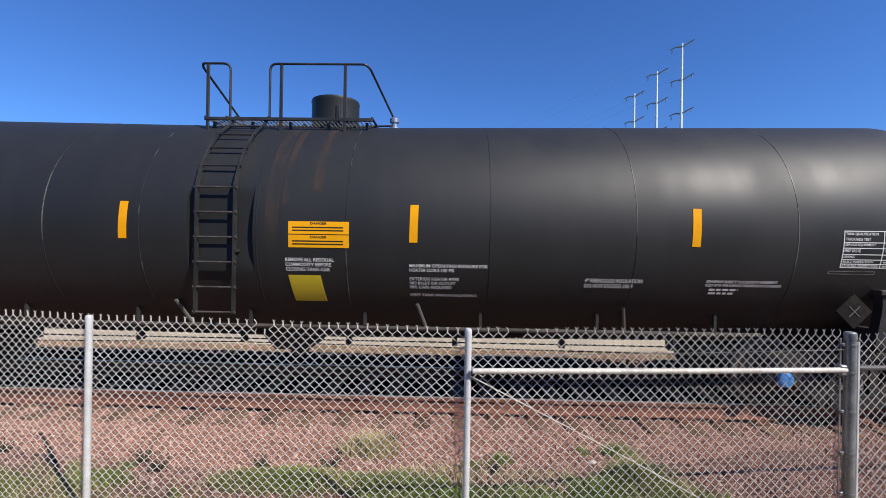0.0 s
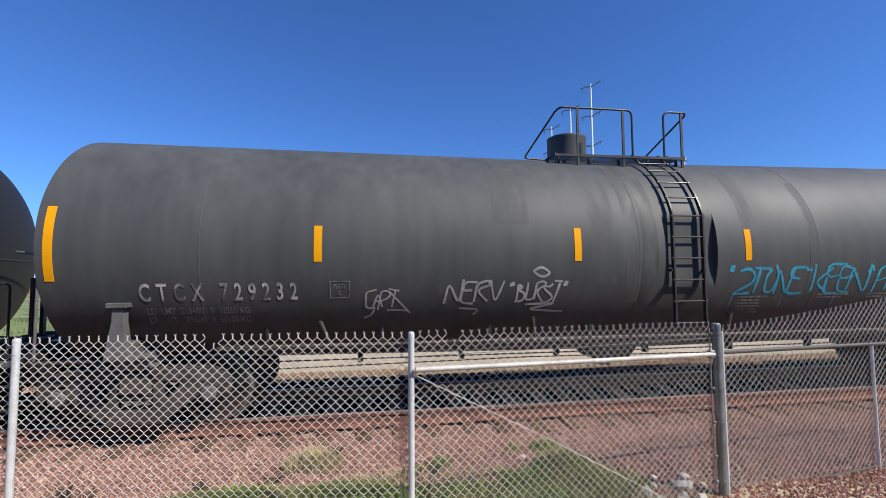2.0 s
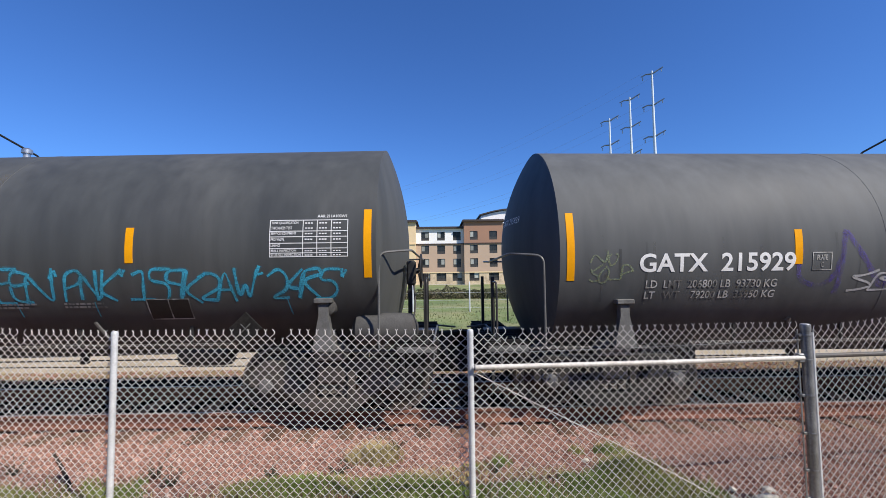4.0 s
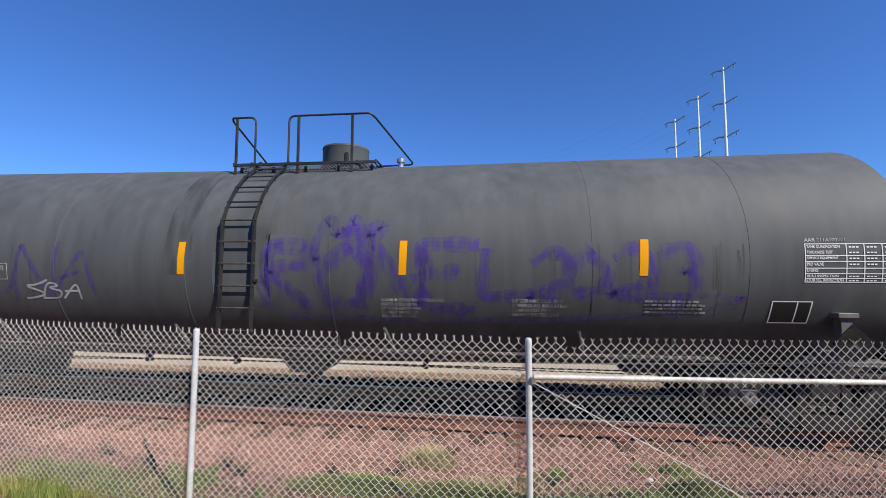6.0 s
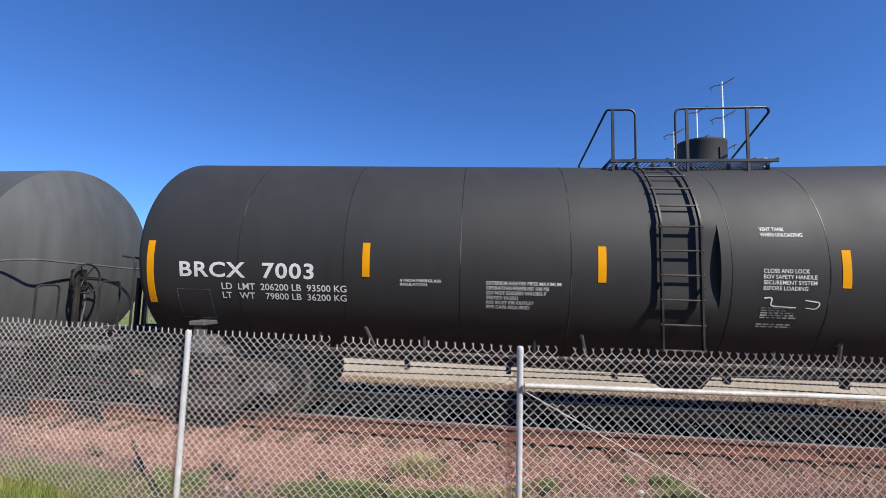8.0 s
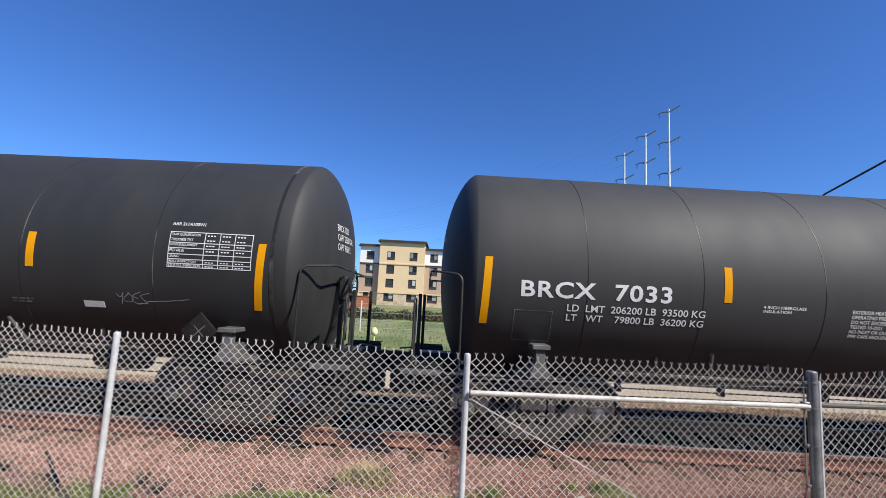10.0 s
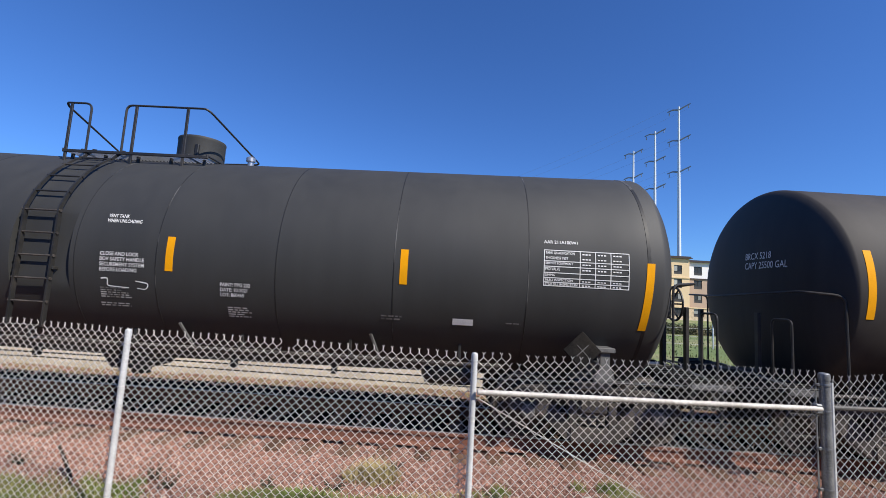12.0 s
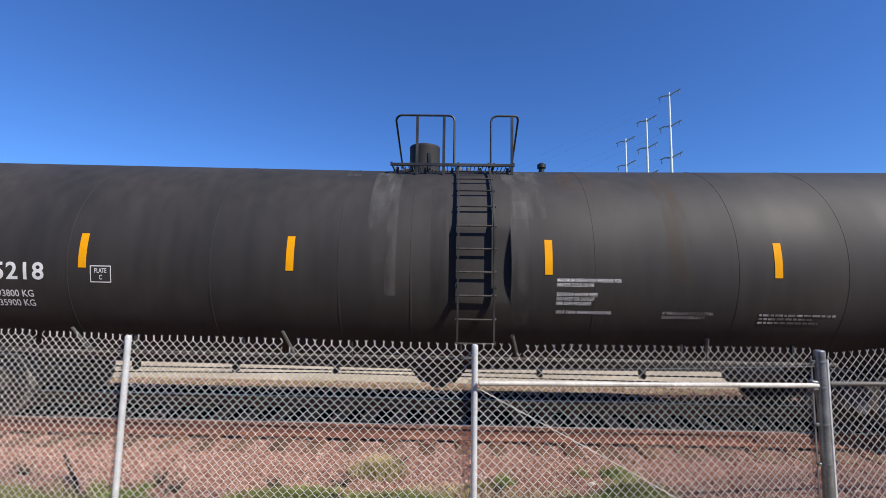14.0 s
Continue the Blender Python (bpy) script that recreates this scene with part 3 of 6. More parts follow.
# ---------------------------------------------------------------- plants beside the fence
def blades(rng, cx, cy, rx, ry, count, h0, h1, w, lean=0.5):
    vs, fs, k = [], [], 0
    for _ in range(count):
        a, q = rng.uniform(0, 6.283), rng.random() ** 0.6
        x, y = cx + rx * q * math.cos(a), cy + ry * q * math.sin(a)
        z = relief(x, y) - 0.01
        h, d, l = rng.uniform(h0, h1) * (1.1 - 0.5 * q), rng.uniform(0, 6.283), rng.uniform(0.1, lean)
        ww = w * rng.uniform(0.6, 1.3)
        dx, dy = math.cos(d), math.sin(d)
        px, py = -dy * ww, dx * ww
        vs += [(x - px, y - py, z), (x + px, y + py, z), (x + dx * h * l * 0.4 + px * 0.8, y + dy * h * l * 0.4 + py * 0.8, z + h * 0.6), (x + dx * h * l * 0.4 - px * 0.8, y + dy * h * l * 0.4 - py * 0.8, z + h * 0.6), (x + dx * h * l, y + dy * h * l, z + h)]
        fs += [(k, k + 1, k + 2, k + 3), (k + 3, k + 2, k + 4)]
        k += 5
    return vs, fs


def make_plants():
    rng = random.Random(21)
    g = G()
    patches = [(1.75, 0.80, 0.34, 0.26, 1500, 0.08, 0.27), (1.2, 0.45, 0.6, 0.3, 1700, 0.05, 0.20), (-0.4, 0.45, 0.5, 0.26, 1300, 0.05, 0.17), (2.3, 0.75, 0.2, 0.2, 420, 0.05, 0.16), (2.05, 0.95, 0.25, 0.2, 700, 0.06, 0.24), (1.5, 0.65, 0.25, 0.2, 600, 0.05, 0.18), (0.6, 0.10, 1.1, 0.40, 3800, 0.05, 0.19), (-1.1, 0.35, 0.9, 0.36, 2600, 0.05, 0.16), (-2.6, 0.25, 0.9, 0.35, 1700, 0.05, 0.15),
               (-4.6, 0.35, 1.3, 0.6, 3800, 0.06, 0.18), (1.1, 1.15, 0.14, 0.12, 260, 0.04, 0.12), (2.1, 1.5, 0.2, 0.12, 180, 0.03, 0.08), (0.2, 0.5, 0.8, 0.3, 700, 0.03, 0.1), (-3.4, 0.6, 0.7, 0.4, 600, 0.03, 0.1)]
    patches += [(-1.7, 1.05, 0.75, 0.26, 2600, 0.05, 0.15), (-0.6, 1.0, 0.6, 0.26, 2400, 0.05, 0.17), (0.55, 0.85, 0.8, 0.24, 2400, 0.04, 0.14), (1.72, 1.10, 0.34, 0.34, 2600, 0.10, 0.36), (1.35, 0.95, 0.35, 0.25, 1500, 0.06, 0.22), (2.1, 0.85, 0.3, 0.25, 900, 0.05, 0.2),
                (1.38, 1.81, 0.10, 0.08, 160, 0.05, 0.15), (1.78, 1.85, 0.20, 0.12, 420, 0.06, 0.18), (0.45, 1.56, 0.12, 0.09, 200, 0.05, 0.15), (0.15, 1.45, 0.3, 0.12, 260, 0.03, 0.10), (-4.7, 0.75, 0.7, 0.35, 2600, 0.08, 0.24), (-3.5, 1.0, 0.35, 0.2, 700, 0.05, 0.15)]
    for _ in range(420):
        x, y = rng.uniform(-2.6, 2.5), 0.12 + 1.0 * rng.random() ** 1.5
        if noise.noise(Vector((x * 0.9, y * 0.9, 8.5))) + 0.35 - 0.55 * (y - 0.2) < 0.0:
            continue
        patches.append((x, y, 0.07, 0.06, rng.randint(14, 34), 0.04, rng.uniform(0.09, 0.20)))
    for _ in range(140):
        x, y = rng.uniform(-6.0, -3.3), rng.uniform(0.2, 1.3)
        if noise.noise(Vector((x * 0.9, y * 0.9, 3.5))) > -0.1:
            patches.append((x, y, 0.08, 0.07, 26, 0.04, 0.17))
    for x, y, rx, ry, c, h0, h1 in patches:
        g.add(*blades(rng, x, y, rx, ry, c, h0, h1, 0.004, 0.8))
    structure("grass", g, M["grass_blade"], "patchy green weeds and grass along the fence", 0, "stuff", "grass", False)
    g = G()
    for x, y, rx, ry, c, h0, h1 in [(-1.0, 1.75, 0.34, 0.22, 1100, 0.07, 0.24), (-0.3, 1.2, 0.5, 0.2, 500, 0.05, 0.16), (0.8, 1.2, 0.9, 0.2, 700, 0.04, 0.13), (-2.2, 1.0, 0.5, 0.3, 350, 0.03, 0.1), (0.9, 0.6, 0.7, 0.25, 450, 0.04, 0.12), (-3.8, 0.9, 0.8, 0.4, 500, 0.04, 0.12), (2.6, 0.4, 0.5, 0.4, 350, 0.03, 0.09), (-1.0, 0.9, 0.6, 0.3, 420, 0.03, 0.10), *[(x * 0.9, 7.9 + 0.35 * math.sin(x * 2.7), 0.6, 0.3, 90, 0.03, 0.13) for x in range(-20, 24)]]:
        g.add(*blades(rng, x, y, rx, ry, c, h0, h1, 0.004, 1.1))
    structure("dry_grass", g, M["dry_blade"], "yellowed dry grass tufts in the gravel", 0, "stuff", "grass", False)
    # dark weed clumps
    for x, y, h in ((-0.77, 1.95, 0.20), (-2.05, 1.38, 0.14), (-1.35, 1.36, 0.17), (-3.3, 1.40, 0.26), (-3.05, 1.25, 0.20), (-4.9, 1.5, 0.22), (0.35, 1.35, 0.13)):
        root = thing("weed", "dark wilted weed clump in the gravel", "weed", "weeds by the track", (x, y, relief(x, y) - 0.01))
        g, lf = G(), G()
        for _ in range(16):
            a, l = rng.uniform(0, 6.28), rng.uniform(0.6, 1.1) * h
            tip = Vector((math.cos(a) * l * rng.uniform(0.3, 0.9), math.sin(a) * l * 0.6, l * rng.uniform(0.5, 1.0)))
            g.tube([(0, 0, 0), tip * 0.5 + Vector((0, 0, 0.03)), tip], 0.004, 4, True, 0.002)
            for _ in range(7):
                p = tip * rng.uniform(0.4, 1.05)
                s, b = rng.uniform(0.012, 0.028), rng.uniform(0, 6.28)
                d, u = Vector((math.cos(b), math.sin(b), rng.uniform(-0.4, 0.5))) * s, Vector((-math.sin(b), math.cos(b), rng.uniform(-0.3, 0.3))) * s * 0.45
                lf.add([p, p + d * 0.5 + u, p + d, p + d * 0.5 - u], [(0, 1, 2, 3)])
        part("stem", g, M["twig"], root)
        part("foliage", lf, M["dark_leaf"], root, smooth=0, fix=False)
    # a leaning stick
    g = G().tube([(0, 0, 0), (-0.12, 0.03, 0.20), (-0.22, 0.02, 0.38)], 0.022, 7, True, 0.014)
    s = thing("stick", "dark broken stick standing slanted in the gravel", "stick", at=(-4.05, 1.22, relief(-4.05, 1.22) - 0.03))
    part("wood", g, M["twig"], s)
    # broken concrete and litter at the foot of the terminal post
    for i, (x, y, r) in enumerate(((2.55, 0.35, 0.10), (2.75, 0.62, 0.13), (2.35, 0.62, 0.08), (2.2, 0.42, 0.07), (2.9, 0.80, 0.09), (1.41, 1.62, 0.05), (2.62, 0.9, 0.06), (3.6, 0.9, 0.05), (2.42, 0.5, 0.055), (2.66, 0.48, 0.06), (2.8, 0.42, 0.075), (2.5, 0.72, 0.05), (2.98, 0.62, 0.06))):
        q = random.Random(i)
        bm = bmesh.new()
        bmesh.ops.create_icosphere(bm, subdivisions=1, radius=r)
        for v in bm.verts:
            v.co *= 0.80 + q.uniform(-0.2, 0.2) + 0.5 * noise.noise(v.co * (2.2 / r) * 0.5 + Vector((i * 3, 0, 0)))
            v.co.z *= 0.7
        me = bpy.data.meshes.new("rubble_stone")
        bm.to_mesh(me)
        bm.free()
        me.materials.append(M["concrete"])
        ob = new("rubble_stone", me)
        ob.location, ob.rotation_euler = (x, y, relief(x, y) + r * 0.25), (q.random(), q.random(), q.random() * 6)
        tagged(ob, "pale broken lump of stone lying in the gravel", "stone", "rubble by the post")
    for name, m, x, y, w, d, lab in (("crumpled_wrapper", "rubbish", 3.32, 0.12, 0.13, 0.09, "crumpled white and blue plastic wrapper on the ground"), ("paper_cup", "chip", 3.12, 0.05, 0.14, 0.07, "squashed yellow paper cup lying by the post")):
        g = G()
        k = 7
        q = random.Random(len(name))
        g.add([((i / k - 0.5) * w, (j / k - 0.5) * d, q.uniform(0.0, 0.06) * (1 if 0 < i < k and 0 < j < k else 0.1)) for j in range(k + 1) for i in range(k + 1)], [(j * (k + 1) + i, j * (k + 1) + i + 1, (j + 1) * (k + 1) + i + 1, (j + 1) * (k + 1) + i) for j in range(k) for i in range(k)])
        me = g.mesh(name, M[m], 0, False)
        ob = new(name, me)
        ob.location, ob.rotation_euler = (x, y, relief(x, y) + 0.01), (0.2, 0.1, 0.6)
        tagged(ob, lab, "litter", "litter at the fence")


# ---------------------------------------------------------------- the far side
def window(parent, x, z, w, h, y, rng):
    ob = part("window", G().box(x, x + w, y - 0.02, y + 0.05, z, z + h), M["far_glass"], parent)
    g = G()
    for a, b, c, d in ((x - 0.08, x, z - 0.08, z + h + 0.08), (x + w, x + w + 0.08, z - 0.08, z + h + 0.08), (x, x + w, z + h, z + h + 0.08), (x, x + w, z - 0.08, z), (x + w / 2 - 0.03, x + w / 2 + 0.03, z, z + h), (x, x + w, z + h * 0.28, z + h * 0.33)):
        g.box(a, b, y - 0.07, y, c, d)
    part("frame", g, M["sash"], ob)
    part("grille", G().box(x - 0.03, x + w + 0.03, y - 0.10, y - 0.04, z - 0.08, z + h * 0.26), M["sash"], ob)
    k = rng.random()
    if k < 0.5:
        part("curtain", G().box(x + w * (0.5 if k < 0.25 else 0.06), x + w * (0.94 if k < 0.25 else 0.45), y - 0.035, y - 0.022, z + h * 0.34, z + h * 0.96), M["curtain"], ob)


def wall_with_openings(x0, x1, y0, y1, z0, z1, holes):
    """A wall slab with rectangular openings cut through it."""
    xs = sorted({x0, x1, *[v for h in holes for v in h[:2]]})
    zs = sorted({z0, z1, *[v for h in holes for v in h[2:]]})
    g = G()
    for j in range(len(zs) - 1):
        for i in range(len(xs) - 1):
            cx, cz = (xs[i] + xs[i + 1]) / 2, (zs[j] + zs[j + 1]) / 2
            solid = not any(h[0] < cx < h[1] and h[2] < cz < h[3] for h in holes)
            if solid:
                g.box(xs[i], xs[i + 1], y0, y1, zs[j], zs[j + 1])
    seen, verts, remap = {}, [], []
    for p in g.v:
        key = tuple(round(c, 4) for c in p)
        if key not in seen:
            seen[key] = len(verts)
            verts.append(p)
        remap.append(seen[key])
    g.v, g.f = verts, [tuple(remap[i] for i in f) for f in g.f]
    return g


def make_hotel():
    rng = random.Random(8)
    base = -0.9
    hotel = thing("hotel_building", "four-storey hotel with tan, white and brown rendered bays", "building")
    storey = 3.05
    # bays: from, to, depth of the face, top, render above, windows
    bays = [(-19.6, -15.0, 93.3, 12.2, "render_white", 1), (-15.0, -4.9, 92.0, 13.2, "render_tan", 2), (-4.9, 5.9, 93.3, 11.8, "render_white", 3), (5.9, 14.6, 92.0, 13.2, "render_brown", 2),
            (14.6, 22.4, 93.3, 12.4, "render_white", 2), (22.4, 31.0, 92.0, 13.2, "render_brown", 2), (31.0, 42.0, 93.3, 11.8, "render_white", 3), (42.0, 52.0, 92.0, 12.6, "render_tan", 2), (52.0, 66.0, 93.3, 12.0, "render_white", 3), (66.0, 76.0, 92.0, 13.2, "render_brown", 2)]
    for x0, x1, y, top, skin, n in bays:
        holes, wins = [], []
        for s in range(4):
            for k in range(n):
                cx = x0 + (x1 - x0) * (k + 0.5) / n + (0.25 if n == 3 else 0)
                w, h = (1.75, 1.95) if s else (2.2, 1.9)
                z = base + 0.9 + s * storey
                holes.append((cx - w / 2, cx + w / 2, z, z + h))
                wins.append((cx - w / 2, z, w, h))
        upper = "render_taupe" if skin == "render_brown" else skin
        split = base + storey - 0.25
        part("base_course", wall_with_openings(x0, x1, y - 0.25, y + 0.3, base - 0.3, split, [q for q in holes if q[3] < split + 0.4]), M["stone_base"], hotel, "pale stone ground floor", smooth=0)
        third = base + 3 * storey + 0.1
        mid = M["render_taupe"] if skin in ("render_brown", "render_white") else M[skin]
        part("wall", wall_with_openings(x0, x1, y, y + 0.3, split, third, [q for q in holes if split < q[2] < third]), mid, hotel, smooth=0)
        part("wall", wall_with_openings(x0, x1, y, y + 0.3, third, top, [q for q in holes if q[2] > third]), M[skin], hotel, smooth=0)
        part("belt", G().box(x0, x1, y - 0.18, y - 0.002, third - 0.12, third + 0.12), M["cornice" if skin != "render_tan" else "render_tan"], hotel)
        part("belt", G().box(x0, x1, y - 0.40, y - 0.252, split - 0.1, split + 0.15), M["render_tan"], hotel)
        part("side_wall", G().box(x0, x0 + 0.3, y + 0.3, y + 12, base, top), M[skin], hotel)
        part("side_wall", G().box(x1 - 0.3, x1, y + 0.3, y + 12, base, top), M[skin], hotel)
        part("cornice", G().box(x0 - 0.45, x1 + 0.45, y - 0.6, y + 13, top, top + 0.22).box(x0 - 0.25, x1 + 0.25, y - 0.35, y + 12.5, top + 0.22, top + 0.5), M["cornice"], hotel, "dark flat roof edge")
        for x, z, w, h in wins:
            window(hotel, x, z, w, h, y + 0.16 if z > split else y, rng)
    part("core", G().box(-19.3, 75.8, 97, 106, base, 11.6), M["render_taupe"], hotel)
    # arched roof over the middle
    out = [(10.2, 12.0)] + [(10.2 + 14.4 * i / 14, 15.0 + 1.3 * math.sin(math.pi * i / 14)) for i in range(15)] + [(24.6, 12.0)]
    part("arched_gable", G().prism(out, 96.0, 105.0), M["render_white"], hotel, "white curved gable")
    rim = [(9.8 + 15.2 * i / 14, 15.05 + 1.35 * math.sin(math.pi * i / 14)) for i in range(15)]
    part("arch_roof", G().prism(rim + [(x, z + 0.28) for x, z in rim[::-1]], 95.4, 105.4), M["cornice"], hotel)
    sign = thing("roof_sign", "small red sign of bars on the white gable", "sign", at=(18.3, 93.2, 12.6))
    part("board", G().box(-1.7, 1.7, -0.05, 0.05, -0.1, 0.15).box(-1.5, 1.5, -0.05, 0.05, 0.3, 0.9), M["brick"], sign)


def make_house(x, y, w, d, h, roof, label, skin):
    hs = thing("house", label, "house", "houses beyond the field", (x, y, -0.9))
    wins = [(-w / 2 + w * (k + 0.5) / 5 - 0.45, -w / 2 + w * (k + 0.5) / 5 + 0.45, h - 1.7, h - 0.5) for k in range(5)]
    part("wall", wall_with_openings(-w / 2, w / 2, 0, 0.25, 0, h, wins), M[skin], hs, smooth=0)
    part("wall", G().box(-w / 2, -w / 2 + 0.25, 0.25, d, 0, h).box(w / 2 - 0.25, w / 2, 0.25, d, 0, h).box(-w / 2, w / 2, d, d + 0.25, 0, h), M[skin], hs)
    e = 0.6
    v = [(-w / 2 - e, -e, h), (w / 2 + e, -e, h), (w / 2 + e, d + e, h), (-w / 2 - e, d + e, h), (-w / 4, d / 2, h + roof), (w / 4, d / 2, h + roof)]
    v += [(p[0], p[1], p[2] - 0.2) for p in v[:4]]
    part("roof", G().add(v, [(0, 1, 5, 4), (1, 2, 5), (2, 3, 4, 5), (3, 0, 4), (0, 6, 7, 1), (1, 7, 8, 2), (2, 8, 9, 3), (3, 9, 6, 0), (6, 9, 8, 7)]), M["roof_tile"], hs, smooth=0)
    for a, b, c, z in wins:
        p = part("window", G().box(a, b, 0.10, 0.16, c, z), M["far_glass"], hs)
        part("frame", G().box(a, b, 0.04, 0.098, c - 0.06, c).box(a, b, 0.04, 0.098, z, z + 0.06).box((a + b) / 2 - 0.03, (a + b) / 2 + 0.03, 0.04, 0.098, c, z), M["render_white"], p)


def make_palm(x, y, h, s, seed):
    rng = random.Random(seed)
    palm = thing("palm_tree", "bushy palm with a thick trunk and arching yellow-green fronds", "tree", at=(x, y, -0.9))
    g = G()
    pr = [(0.34 + 0.05 * (i % 2), h * i / 14) for i in range(15)]
    g.lathe(pr, (0, 0, 0), "z", 10)
    part("trunk", g, M["bark"], palm)
    g = G()
    for i in range(110):
        a, e = rng.uniform(0, 6.283), rng.uniform(-0.5, 1.35)
        L = s * rng.uniform(0.8, 1.15)
        prev = Vector((0, 0, h))
        d = Vector((math.cos(a) * math.cos(e), math.sin(a) * math.cos(e), math.sin(e)))
        n = 9
        side = Vector((-math.sin(a), math.cos(a), 0))
        for k in range(n):
            d = (d + Vector((0, 0, -0.19))).normalized()
            q = prev + d * L / n
            wl = 0.38 * s / 3 * (1 - k / n) ** 0.5
            for sg in (-1, 1):
                for f in (0.0, 0.25, 0.5, 0.75):
                    b0 = prev.lerp(q, f)
                    tip = b0 + side * sg * wl + d * 0.25 + Vector((0, 0, -0.12))
                    g.add([b0, b0 + d * 0.13, tip + d * 0.03, tip], [(0, 1, 2, 3)])
            g.add([prev - side * 0.02, prev + side * 0.02, q + side * 0.015, q - side * 0.015], [(0, 1, 2, 3)])
            prev = q
    part("crown", g, M["palm_leaf"], palm, smooth=0, fix=False)


def make_tree(x, y, h, w, seed, material="dark_leaf", label="dense dark green tree behind the houses", leaves=3200):
    rng = random.Random(seed)
    tree = thing("tree", label, "tree", at=(x, y, -0.9))
    g = G().tube([(0, 0, 0), (0.1, 0, h * 0.4), (0, 0.1, h * 0.85)], 0.22, 8, True, 0.05)
    for k in range(7):
        a, z = rng.uniform(0, 6.28), h * rng.uniform(0.3, 0.75)
        g.tube([(0, 0, z), (math.cos(a) * w * 0.4, math.sin(a) * w * 0.4, z + h * 0.12)], 0.07, 6, True, 0.02)
    part("trunk", g, M["bark"], tree)
    vs, fs, k = [], [], 0
    for _ in range(leaves):
        t = rng.random()
        a, z = rng.uniform(0, 6.28), h * (0.22 + 0.78 * t)
        rad = w * 0.5 * math.sin(math.pi * (0.12 + 0.85 * t)) ** 0.8 * (0.75 + 0.4 * noise.noise(Vector((a * 1.2, z * 0.5, seed)))) * rng.uniform(0.55, 1.05)
        p = Vector((math.cos(a) * rad, math.sin(a) * rad, z))
        s = rng.uniform(0.10, 0.24)
        d, u = Vector([rng.uniform(-1, 1) for _ in range(3)]).normalized() * s, Vector([rng.uniform(-1, 1) for _ in range(3)]).normalized() * s * 0.5
        vs += [p - d, p + u, p + d, p - u]
        fs.append((k, k + 1, k + 2, k + 3))
        k += 4
    part("crown", G().add(vs, fs), M[material], tree, smooth=0, fix=False)


def make_pole(x, y, top, label, group="transmission poles", arms=3, w=2.4):
    p = thing("transmission_pole", label, "pole", group, (x, y, -1.0))
    part("shaft", G().tube([(0, 0, 0), (0, 0, (top + 1) * 0.5), (0, 0, top + 1)], 0.62, 12, True, 0.24), M["pole_steel"], p)
    for k in range(arms):
        z = top + 1 - 0.6 - k * top * 0.155
        for side in (-1, 1):
            arm = part("cross_arm", G().tube([(0, 0, z - 0.3), (side * w * 0.55, -side * 0.8, z + 0.25 * side + 0.2), (side * w, -side * 1.6, z + 0.75 * side + 0.25)], 0.26, 6, True, 0.16), M["insulator"], p)
            q = Vector((side * w, -side * 1.6, z + 0.75 * side + 0.25))
            part("insulator", G().lathe([(0.10, -1.0), (0.16, -0.8), (0.10, -0.6), (0.16, -0.4), (0.10, 0.0)], q + Vector((-side * 0.4, side * 0.3, -0.2)), "z", 8), M["insulator"], arm)


